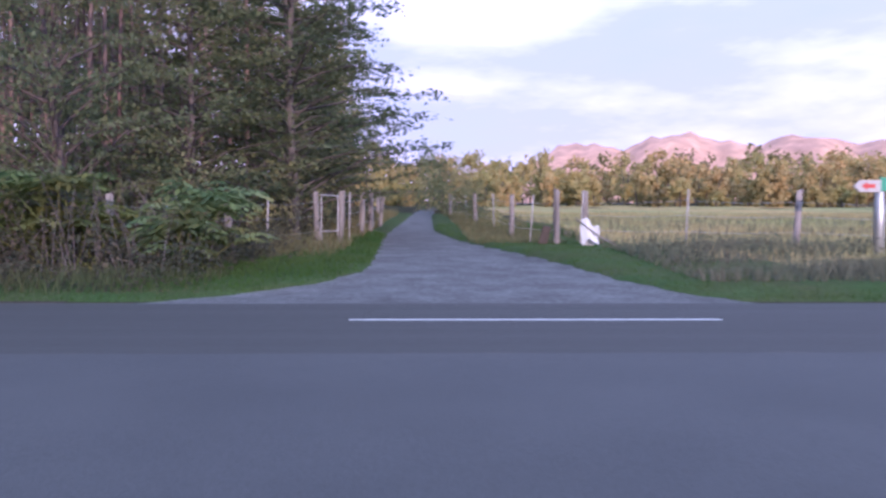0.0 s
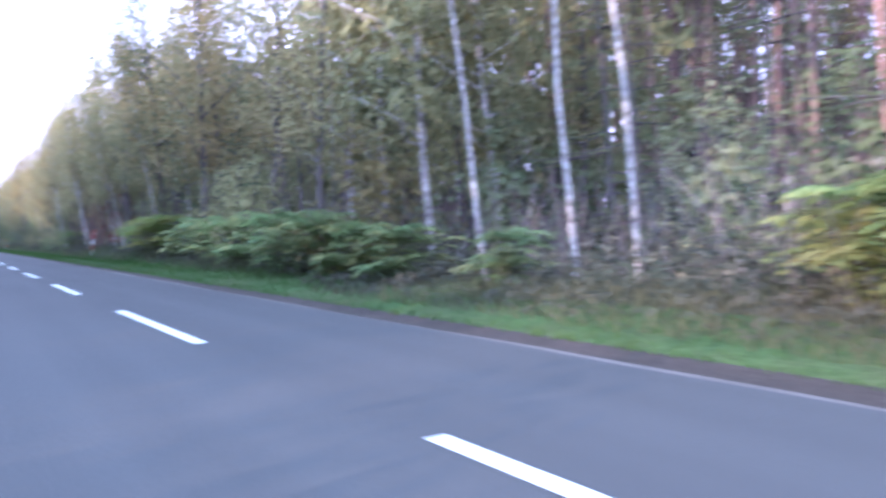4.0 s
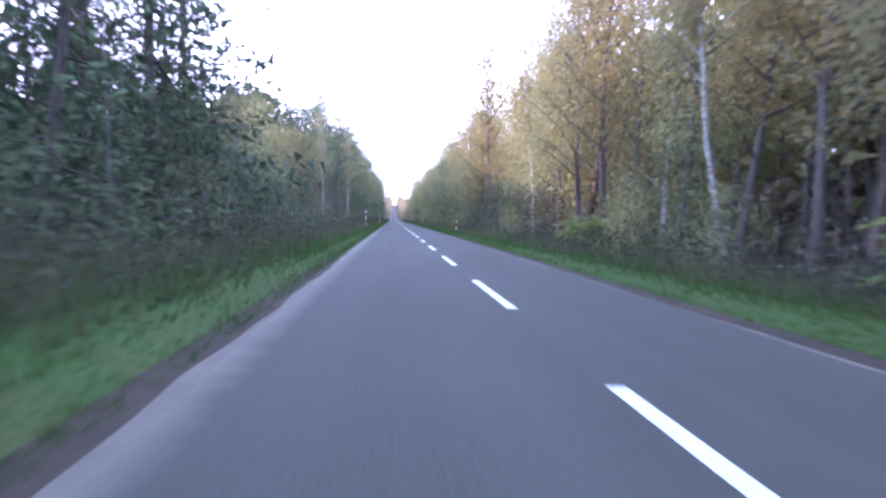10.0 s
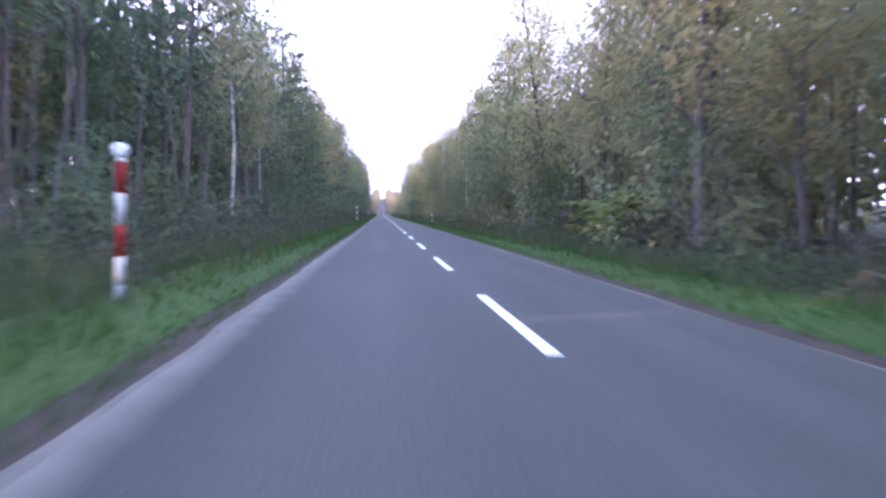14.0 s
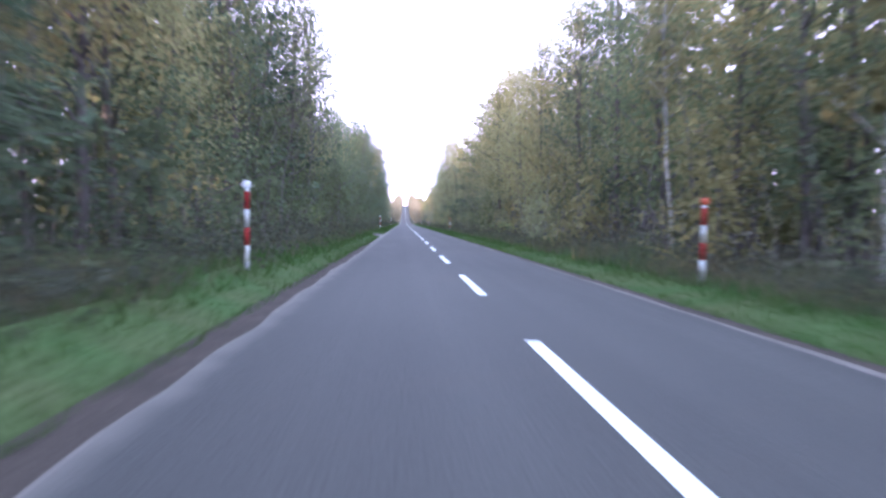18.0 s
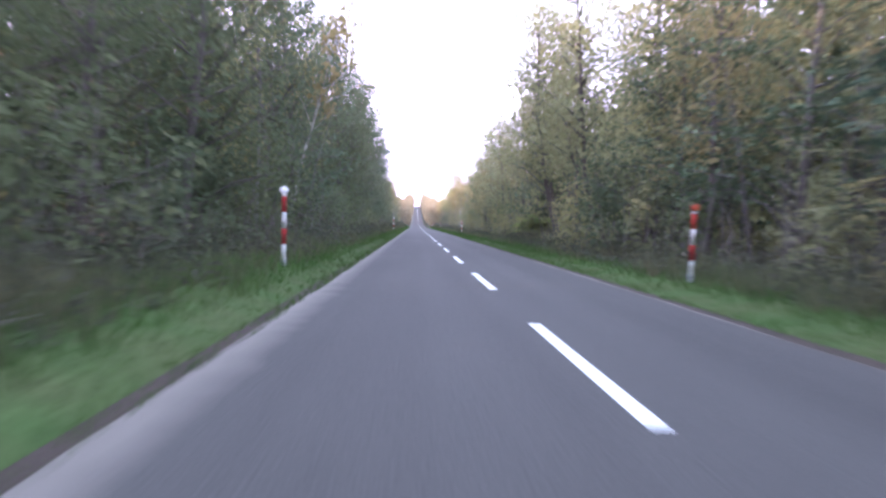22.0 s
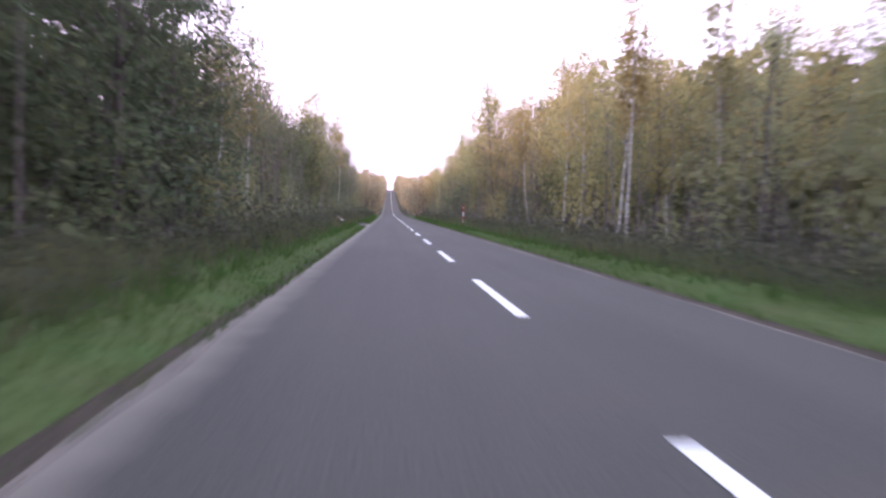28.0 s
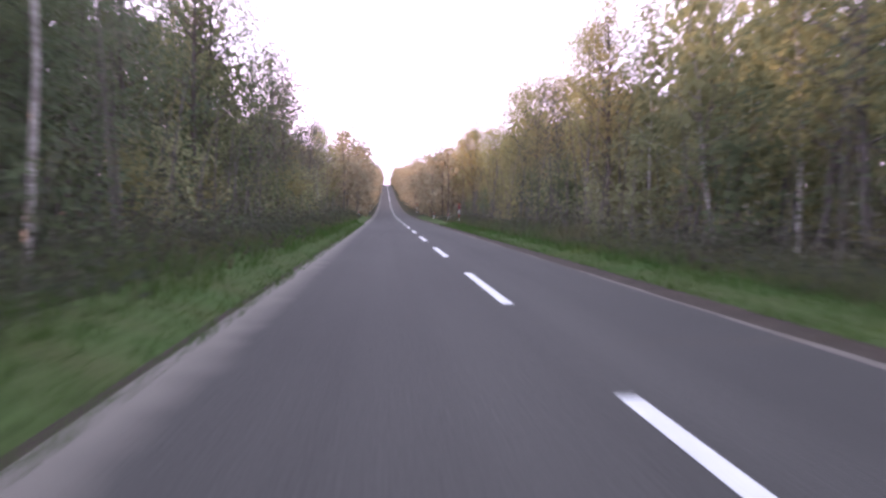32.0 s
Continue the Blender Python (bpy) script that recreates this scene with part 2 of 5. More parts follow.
LEAF_GREEN = mat("green_leaves", (0.107, 0.136, 0.074), 0.85, 0.8, 0.35, (0.140, 0.146, 0.080), each=0.45, island=0.07, translucent=0.5, specular=0.06)
LEAF_OLIVE = mat("olive_yellow_leaves", (0.225, 0.228, 0.112), 0.85, 0.9, 0.4, (0.262, 0.240, 0.112), each=0.5, island=0.07, translucent=0.5, specular=0.06)
LEAF_YELLOW = mat("autumn_yellow_leaves", (0.302, 0.257, 0.126), 0.85, 0.9, 0.4, (0.256, 0.233, 0.110), each=0.4, island=0.07, translucent=0.5, specular=0.06)
LEAF_GOLD = mat("golden_leaves", (0.42, 0.30, 0.14), 0.85, 0.9, 0.08, (0.26, 0.27, 0.10), island=0.25, translucent=0.4, specular=0.06)
# autumn leaves for the far climb, paled in colour to stand for haze
LEAF_FAR = mat("haze_paled_leaves", (0.33, 0.275, 0.175), 0.85, 0.9, 0.05, (0.25, 0.22, 0.145), island=0.3, translucent=0.4, specular=0.06)
LEAF_BROWN = mat("browned_leaves", (0.170, 0.145, 0.112), 0.85, 0.9, 0.4, (0.135, 0.135, 0.095), each=0.4, island=0.07, translucent=0.3, specular=0.06)
LEAF_RED = mat("red_autumn_leaves", (0.250, 0.112, 0.092), 0.85, 0.8, 0.5, (0.215, 0.150, 0.095), each=0.4, island=0.28, translucent=0.45, specular=0.06)
LEAF_PINE = mat("dark_needles", (0.085, 0.115, 0.070), 0.85, 0.7, 0.5, (0.112, 0.128, 0.072), each=0.4, island=0.15, translucent=0.2, specular=0.06)
LEAF_SPRAY = mat("spreading_tree_leaves", (0.115, 0.145, 0.078), 0.85, 0.9, 0.3, (0.175, 0.175, 0.080), each=0.3, island=0.25, translucent=0.45, specular=0.06)
LEAF_SCRUB = mat("grey_scrub_leaves", (0.064, 0.074, 0.048), 0.85, 0.9, 0.7, (0.088, 0.080, 0.060), island=0.22, translucent=0.45, specular=0.05)
LEAF_WEED = mat("big_weed_leaves", (0.158, 0.225, 0.082), 0.85, 0.9, 0.9, (0.260, 0.228, 0.085), each=0.4, island=0.28, translucent=0.45, specular=0.06)
BARK_BIRCH = mat("white_birch_bark", (0.52, 0.50, 0.47), 0.8, 1.0, 3.0, (0.14, 0.12, 0.11), 0.2, 30.0, 0.4, 30.0, stretch=(1, 1, 3.2))
BARK = mat("grey_brown_bark", (0.125, 0.107, 0.098), 0.9, 0.9, 2.0, (0.062, 0.053, 0.049), 0.3, 30.0, 0.7, 30.0, stretch=(1, 1, 0.3), each=0.4)
BARK_LARCH = mat("reddish_larch_bark", (0.205, 0.135, 0.112), 0.9, 0.9, 2.0, (0.095, 0.072, 0.066), 0.3, 30.0, 0.7, 30.0, stretch=(1, 1, 0.3), each=0.4)
WOOD_GREY = mat("weathered_wood", (0.235, 0.215, 0.205), 0.9, 0.9, 4.0, (0.13, 0.115, 0.108), 0.25, 40.0, 0.5, 40.0, stretch=(1, 1, 0.2), each=0.3)
WHITE = mat("white_painted_metal", (0.74, 0.74, 0.74), 0.5, 0.6, 6.0, (0.58, 0.57, 0.55), 0.1, 40.0)
RED = mat("faded_red_paint", (0.36, 0.035, 0.035), 0.5, 0.6, 6.0, (0.26, 0.03, 0.03), 0.12, 40.0)
STEEL = mat("galvanised_steel", (0.42, 0.43, 0.44), 0.45, 0.6, 8.0, (0.30, 0.31, 0.32), metallic=0.7)
GREEN_SIGN = mat("green_sign_sheet", (0.05, 0.24, 0.15), 0.5, 0.4, 5.0)
SIGN_WHITE = mat("dulled_white_sheet", (0.36, 0.35, 0.36), 0.6, 0.6, 5.0, (0.27, 0.26, 0.27))
CLOTH = mat("white_tarpaulin", (0.56, 0.57, 0.60), 0.8, 0.7, 3.0, (0.38, 0.38, 0.40), bump=0.5, bump_scale=8.0)
# distance haze and pink evening light are mixed into this base colour
ROCK = mat("haze_pink_mountainside", (0.56, 0.33, 0.22), 1.0, 1.0, 0.006, (0.40, 0.25, 0.19), 0.25, 0.02)



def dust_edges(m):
    """Pale grit that lies along both edges of the asphalt, with a ragged inner border, and faint wheel paths."""
    n, l = m.node_tree.nodes, m.node_tree.links
    b = n["Principled BSDF"]
    old = b.inputs["Base Color"].links[0].from_socket
    tc = n.new("ShaderNodeTexCoord")
    xyz = n.new("ShaderNodeSeparateXYZ")
    l.new(tc.outputs["Object"], xyz.inputs[0])
    t = n.new("ShaderNodeTexNoise")
    t.inputs["Scale"].default_value, t.inputs["Detail"].default_value = 1.4, 6.0
    l.new(tc.outputs["Object"], t.inputs["Vector"])
    last = old
    # paler asphalt colour about the junction, fading out up the road
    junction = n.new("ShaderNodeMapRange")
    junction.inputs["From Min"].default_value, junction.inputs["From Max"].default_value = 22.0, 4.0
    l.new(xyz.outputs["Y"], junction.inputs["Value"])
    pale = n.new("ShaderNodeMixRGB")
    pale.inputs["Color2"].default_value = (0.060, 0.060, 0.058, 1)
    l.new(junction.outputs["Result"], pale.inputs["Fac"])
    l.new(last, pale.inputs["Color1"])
    # long bands that the wheels have worn
    lanes = n.new("ShaderNodeMapping")
    lanes.inputs["Scale"].default_value = (1.0, 0.008, 1.0)
    l.new(tc.outputs["Object"], lanes.inputs["Vector"])
    worn = n.new("ShaderNodeTexNoise")
    worn.inputs["Scale"].default_value, worn.inputs["Detail"].default_value = 1.5, 3.0
    l.new(lanes.outputs["Vector"], worn.inputs["Vector"])
    band = n.new("ShaderNodeMapRange")
    band.inputs["From Min"].default_value, band.inputs["From Max"].default_value = 0.3, 0.7
    band.inputs["To Min"].default_value, band.inputs["To Max"].default_value = 0.9, 1.1
    l.new(worn.outputs["Fac"], band.inputs["Value"])
    gain = n.new("ShaderNodeVectorMath")
    gain.operation = "SCALE"
    l.new(pale.outputs["Color"], gain.inputs[0])
    l.new(band.outputs["Result"], gain.inputs["Scale"])
    last = gain.outputs["Vector"]
    for lo, hi in ((-2.74, -3.12),):
        add = n.new("ShaderNodeMath")
        add.operation = "MULTIPLY_ADD"
        add.inputs[1].default_value = 0.4 if lo > 0 else -0.4
        l.new(t.outputs["Fac"], add.inputs[0])
        off = n.new("ShaderNodeMath")
        off.operation = "ADD"
        off.inputs[1].default_value = -0.2 if lo > 0 else 0.2
        l.new(xyz.outputs["X"], off.inputs[0])
        l.new(off.outputs[0], add.inputs[2])
        r = n.new("ShaderNodeMapRange")
        r.inputs["From Min"].default_value, r.inputs["From Max"].default_value = lo, hi
        r.inputs["To Min"].default_value, r.inputs["To Max"].default_value = 0.0, 0.85
        l.new(add.outputs[0], r.inputs["Value"])
        mx = n.new("ShaderNodeMixRGB")
        mx.inputs["Color2"].default_value = (0.148, 0.134, 0.117, 1)
        l.new(r.outputs["Result"], mx.inputs["Fac"])
        l.new(last, mx.inputs["Color1"])
        last = mx.outputs["Color"]
    l.new(last, b.inputs["Base Color"])


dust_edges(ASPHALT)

# ---------------------------------------------------------------- mesh helpers
def mesh_object(name, verts, faces, material, parent=None, smooth=False):
    """One mesh object from vertex and face arrays (all faces with the same number of corners)."""
    verts = np.asarray(verts, np.float32).reshape(-1, 3)
    faces = np.asarray(faces, np.int32)
    me = bpy.data.meshes.new(name)
    k = faces.shape[1]
    me.vertices.add(len(verts))
    me.vertices.foreach_set("co", verts.ravel())
    me.loops.add(faces.size)
    me.loops.foreach_set("vertex_index", faces.ravel())
    me.polygons.add(len(faces))
    me.polygons.foreach_set("loop_start", np.arange(0, faces.size, k, dtype=np.int32))
    me.polygons.foreach_set("use_smooth", np.full(len(faces), smooth))
    me.update(calc_edges=True)
    me.validate()
    me.materials.append(material)
    ob = new(name, me)
    ob.parent = parent
    return ob


def part(name, bm, material, parent, label=""):
    me = bpy.data.meshes.new(name)
    bm.to_mesh(me)
    bm.free()
    me.materials.append(material)
    ob = new(name, me)
    ob.parent = parent
    return tagged(ob, label)


def join(pieces):
    """Several (verts, faces) pairs as one."""
    vs, fs, base = [], [], 0
    for v, f in pieces:
        vs.append(np.asarray(v, np.float32).reshape(-1, 3))
        fs.append(np.asarray(f, np.int32) + base)
        base += len(vs[-1])
    return np.concatenate(vs), np.concatenate(fs)


def tube(points, radii, sides=6):
    """Tapered tube of quads along a bent line."""
    p = np.asarray(points, float)
    r = np.asarray(radii, float)
    d = np.gradient(p, axis=0)
    d /= np.linalg.norm(d, axis=1)[:, None] + 1e-9
    ref = np.where(np.abs(d[:, 2:3]) > 0.9, np.array([[1.0, 0, 0]]), np.array([[0, 0, 1.0]]))
    u = np.cross(d, ref)
    u /= np.linalg.norm(u, axis=1)[:, None] + 1e-9
    w = np.cross(d, u)
    a = np.linspace(0, 2 * np.pi, sides, endpoint=False)
    ring = u[:, None, :] * np.cos(a)[None, :, None] + w[:, None, :] * np.sin(a)[None, :, None]
    v = (p[:, None, :] + ring * r[:, None, None]).reshape(-1, 3)
    f = []
    for i in range(len(p) - 1):
        for j in range(sides):
            k = (j + 1) % sides
            f.append((i * sides + j, i * sides + k, (i + 1) * sides + k, (i + 1) * sides + j))
    return v, np.array(f)


def leaf_cloud(centres, sizes, rng, upright=0.0, slim=0.7, facing=None, loose=0.75):
    """One three-cornered leaf at each centre; facing: the way that each leaf's upper side tends to turn."""
    c = np.asarray(centres, float)
    n = len(c)
    s = np.broadcast_to(np.asarray(sizes, float), (n,))[:, None]
    if facing is None:
        a = rng.normal(size=(n, 3))
        a[:, 2] = a[:, 2] * (1 - upright) + upright * 1.6
        a /= np.linalg.norm(a, axis=1)[:, None]
        nor = np.cross(a, rng.normal(size=(n, 3)))
    else:
        nor = facing / (np.linalg.norm(facing, axis=1)[:, None] + 1e-9) + rng.normal(size=(n, 3)) * loose
        nor /= np.linalg.norm(nor, axis=1)[:, None]
        a = np.cross(nor, rng.normal(size=(n, 3)))
        a /= np.linalg.norm(a, axis=1)[:, None] + 1e-9
    b = np.cross(nor, a)
    b /= np.linalg.norm(b, axis=1)[:, None] + 1e-9
    half = s * 0.5
    v = np.stack([c - a * half * 0.7 - b * half * slim, c - a * half * 0.7 + b * half * slim, c + a * half * 1.3], axis=1).reshape(-1, 3)
    return v, np.arange(3 * n).reshape(n, 3)


def stand(ob, m):
    """A copy of a thing at the pose and size m, whatever the size of the thing itself."""
    return copy_thing(ob, m @ Matrix.Diagonal((1 / ob.scale.x, 1 / ob.scale.y, 1 / ob.scale.z, 1)))


def smoothstep(a, b, x):
    t = np.clip((np.asarray(x, float) - a) / (b - a), 0, 1)
    return t * t * (3 - 2 * t)


# ---------------------------------------------------------------- the lie of the land
LEFT_EDGE, RIGHT_EDGE = -3.15, 2.62
TURN_XS = (-12.5, -8.0, -6.4, -5.4, -4.5, -3.4)
TURN_OFFS = (((268.0, 268.0, 268.0, 268.0, 268.2, 268.7), (1.3, 1.3, 1.4, 1.6, 2.5, 5.7)),      # middle and half width by TURN_XS
             ((460.6, 460.4, 460.1, 459.8, 459.6, 460.6), (1.4, 1.5, 2.0, 3.2, 4.3, 6.0)))


def road_height(y):
    """Level for half a kilometre, then the road climbs to a crest a kilometre on."""
    y = np.asarray(y, float)
    ramp = 0.05 * 180 * 0.5 * np.clip((y - 560) / 180, 0, 1) ** 2
    return ramp + 0.05 * np.clip(y - 740, 0, 260)


LANE_X = (2.2, 2.8, 3.7, 4.2, 5.5, 8.0, 11.0, 15.0, 20.5, 28.0, 42.0, 53.0, 73.0, 120.0)
LANE_NORTH = (4.0, 3.2, 2.15, 1.65, 0.95, 0.38, 0.42, 0.52, 0.72, 0.75, 0.5, 0.4, -0.2, -2.2)
LANE_SOUTH = (-6.6, -6.2, -5.65, -5.45, -5.05, -4.7, -4.1, -3.3, -2.2, -1.4, -1.4, -1.4, -1.8, -3.8)


def lane_centre(x):
    return (np.interp(x, LANE_X, LANE_NORTH) + np.interp(x, LANE_X, LANE_SOUTH)) / 2


def lane_half(x):
    return (np.interp(x, LANE_X, LANE_NORTH) - np.interp(x, LANE_X, LANE_SOUTH)) / 2


def mouth(x, y):
    """1 where a side road meets the main road, 0 elsewhere."""
    x, y = np.asarray(x, float), np.asarray(y, float)
    m = np.where(x > 0, 1 - smoothstep(lane_half(x) - 0.15, lane_half(x) + 0.35, np.abs(y - lane_centre(x))), 0)
    m = np.maximum(m, np.where(x < 0, 1 - smoothstep(4.5, 7.5, np.abs(y + 1.0)), 0))
    for mids, halves in TURN_OFFS:
        off = np.abs(y - np.interp(x, TURN_XS, mids)) - np.interp(x, TURN_XS, halves)
        m = np.maximum(m, np.where(x < 0, 1 - smoothstep(-0.15, 0.45, off), 0) * smoothstep(-13.0, -11.5, x))
    return m


def ground_height(x, y):
    x, y = np.asarray(x, float), np.asarray(y, float)
    open_ = 1 - mouth(x, y)
    left = 0.30 * smoothstep(0.1, 1.4, LEFT_EDGE - x) - 0.12 * smoothstep(2.5, 6, LEFT_EDGE - x)
    right = 0.10 * smoothstep(0.2, 1.6, x - RIGHT_EDGE)
    z = road_height(y) + (left + right) * open_
    slope = 0.045 + (0.012 - 0.045) * smoothstep(12, 55, y)
    z = z + slope * np.clip(x - 3.5, 0, 150)
    z = z + 0.10 * np.sin(x * 0.31 + 1.3) * np.sin(y * 0.23) * smoothstep(5, 12, np.abs(x)) * open_
    return z - 0.035 * (1 - smoothstep(0.0, 0.5, np.maximum(LEFT_EDGE - x, x - RIGHT_EDGE)))


def sheet(name, xs, ys, height, material, kind="structure", label="", category=""):
    gx, gy = np.meshgrid(xs, ys)
    v = np.stack([gx, gy, height(gx, gy)], -1).reshape(-1, 3)
    nx, ny = len(xs), len(ys)
    i = (np.arange(ny - 1)[:, None] * nx + np.arange(nx - 1)[None, :]).ravel()
    f = np.stack([i, i + 1, i + 1 + nx, i + nx], -1)
    return tagged(mesh_object(name, v, f, material, smooth=True), label, category, "", kind)


# ---------------------------------------------------------------- ground, road, lane
side = np.concatenate([np.arange(0, 12, 0.25), np.arange(12, 40, 2), np.arange(40, 160, 8), [180, 240, 320, 500, 900, 1500, 2600]])
gxs = np.concatenate([LEFT_EDGE - side[::-1], [-1.5, 0, 1.2], RIGHT_EDGE + side])
gys = np.concatenate([[-2600, -1200, -600, -300, -160, -100, -70], np.arange(-50, -20, 4), np.arange(-20, -8, 1.0), np.arange(-8, 8, 0.25), np.arange(8, 30, 1.0), np.arange(30, 258, 3), np.arange(258, 280, 0.5), np.arange(280, 450, 3), np.arange(450, 472, 0.5), np.arange(472, 660, 3), np.arange(660, 1020, 10), [1100, 1500, 2600]])
ground = sheet("ground", gxs, gys, ground_height, SOIL, label="dark leaf-strewn forest soil beside the road", category="ground")



def strip(name, x_of, ys, lift, material, label, category, base=road_height):
    """A strip along the main road between two edge lines given as functions of y."""
    ys = np.asarray(ys, float)
    a, b = x_of(ys)
    cols = 5
    w = np.linspace(0, 1, cols)[None, :]
    gx = a[:, None] * (1 - w) + b[:, None] * w
    gy = np.repeat(ys[:, None], cols, 1)
    v = np.stack([gx, gy, base(gy) + lift], -1).reshape(-1, 3)
    n = len(ys)
    i = (np.arange(n - 1)[:, None] * cols + np.arange(cols - 1)[None, :]).ravel()
    return tagged(mesh_object(name, v, np.stack([i, i + 1, i + 1 + cols, i + cols], -1), material), label, category, "", "structure")


def wavy(y, amp, seed):
    return amp * (np.sin(y * 0.83 + seed) * 0.5 + np.sin(y * 2.17 + seed * 3) * 0.3 + np.sin(y * 0.21 + seed * 5) * 0.6)


fine_ys = np.concatenate([np.arange(-60, 560, 0.6), np.arange(560, 1012, 4)])
LEFT_YS = (-60, 60, 100, 150, 185, 232, 250, 262, 268, 280, 300, 400, 445, 455, 459, 463, 467, 500, 900)
LEFT_XS = (-3.1, -3.05, -3.15, -3.1, -2.94, -2.96, -3.05, -3.30, -3.42, -3.28, -3.12, -3.15, -3.2, -3.32, -3.52, -3.52, -3.37, -3.4, -3.3)
RIGHT_YS = (0, 16, 40, 150, 190, 270, 400, 455, 482, 900)
RIGHT_XS = (2.42, 2.44, 2.55, 2.58, 2.66, 2.72, 2.72, 2.6, 2.4, 2.45)
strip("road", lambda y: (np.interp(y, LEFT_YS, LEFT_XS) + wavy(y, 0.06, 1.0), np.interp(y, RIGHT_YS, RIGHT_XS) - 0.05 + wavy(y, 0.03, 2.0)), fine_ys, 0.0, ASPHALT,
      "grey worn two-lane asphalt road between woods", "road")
strip("road_edge_left", lambda y: (np.interp(y, LEFT_YS, LEFT_XS) - 0.07 + wavy(y, 0.06, 3.0), -2.6 + 0 * y), fine_ys, -0.008, DUST,
      "pale dusty gravelly edge of the asphalt", "road")
strip("road_edge_right", lambda y: (2.1 + 0 * y, np.interp(y, RIGHT_YS, RIGHT_XS) + 0.06 + wavy(y, 0.04, 4.0)), fine_ys, -0.008, DUST,
      "pale dusty gravelly edge of the asphalt", "road")
sheet("shoulder_left", np.linspace(-3.9, -2.9, 9), np.arange(4, 600, 1.5), lambda x, y: ground_height(x, y) + 0.022, DIRT, label="bare brown dirt shoulder beside the asphalt", category="shoulder")
sheet("shoulder_right", np.linspace(2.4, 3.2, 6), np.arange(5, 600, 1.5), lambda x, y: ground_height(x, y) + 0.012, DIRT, label="narrow brown dirt shoulder beside the asphalt", category="shoulder")

# the gravel lane that climbs away between the fences, and its flared mouth
lx = np.concatenate([np.arange(2.2, 20, 0.25), np.arange(20, 121, 2.5)])
lc, lh = lane_centre(lx), lane_half(lx) + 0.10
lv = []
for k in (-1.0, -0.9, -0.6, 0.0, 0.6, 0.9, 1.0):
    yy = lc + lh * k
    lv.append(np.stack([lx, yy, ground_height(lx, yy) + 0.03], -1))
lv = np.stack(lv, 1).reshape(-1, 3)
n = len(lx)
i = (np.arange(n - 1)[:, None] * 7 + np.arange(6)[None, :]).ravel()
tagged(mesh_object("gravel_lane", lv, np.stack([i, i + 7, i + 8, i + 1], -1), GRAVEL, smooth=True),
       "rutted grey gravel lane leading off between fences", "lane", "", "structure")


def driveway(name, xs_, mids, halves, material, label):
    """A side road's surface: rows across it from the main road's edge outwards."""
    v = []
    for x_, mid, half in zip(xs_, mids, halves):
        for k in np.linspace(-1, 1, 7):
            v.append((x_, mid + half * k, float(ground_height(x_, mid)) + (0.03 if x_ < -3.6 else 0.041)))
    i_ = (np.arange(len(xs_) - 1)[:, None] * 7 + np.arange(6)[None, :]).ravel()
    return tagged(mesh_object(name, v, np.stack([i_, i_ + 1, i_ + 8, i_ + 7], -1), material), label, "driveway", "", "structure")


sx = np.linspace(LEFT_EDGE + 0.3, -60, 14)
driveway("side_road", sx, 0 * sx - 1.0, 4.5 + 2.2 * (1 - smoothstep(0, 4, sx[0] - sx)), SIDE_ASPHALT, "asphalt side road that meets the main road")
for k, (mids, halves) in enumerate(TURN_OFFS):
    tx = np.linspace((-3.3, -3.36)[k], -12.4, 30)
    driveway("turn_off_%d" % (k + 1), tx, np.interp(tx, TURN_XS, mids), np.interp(tx, TURN_XS, halves) + 0.1, TRACK, "grey gritty turn-off into the woods")

# centre line: painted dashes, five metres on and five off
road_marking = tagged(new("centre_line"), "broken white painted centre line on asphalt", "road marking", "", "structure")
dv = []
for yy in np.linspace(-5, 0, 6):
    dv += [(-0.075, yy, 0.0), (0.075, yy, 0.0)]
dash_mesh = None
for k in range(-3, 72):
    yc = 10.0 * k
    if dash_mesh is None:
        ob = mesh_object("dash", dv, [(2 * j, 2 * j + 1, 2 * j + 3, 2 * j + 2) for j in range(5)], PAINT, road_marking)
        dash_mesh = ob.data
    else:
        ob = new("dash", dash_mesh)
        ob.parent = road_marking
    z0, z1 = float(road_height(yc - 5)), float(road_height(yc))
    ob.matrix_local = Matrix.Translation((0, yc, z1 + 0.006)) @ pose(0, 0, 0, math.degrees(math.atan2(z1 - z0, 5)))
strip("centre_line_far", lambda y: (0 * y - 0.075, 0 * y + 0.075), np.arange(716, 1006, 8), 0.008, PAINT, "worn white centre line on the far climb", "road marking")

# ---------------------------------------------------------------- trees and plants: one builder a kind
def bent_line(rng, start, end, bend, n=5):
    t = np.linspace(0, 1, n)[:, None]
    p = np.asarray(start, float) * (1 - t) + np.asarray(end, float) * t
    side_ = rng.normal(size=(1, 3)) * bend
    return p + side_ * np.sin(t * np.pi) + rng.normal(size=(n, 3)) * bend * 0.15 * (t > 0) * (t < 1)


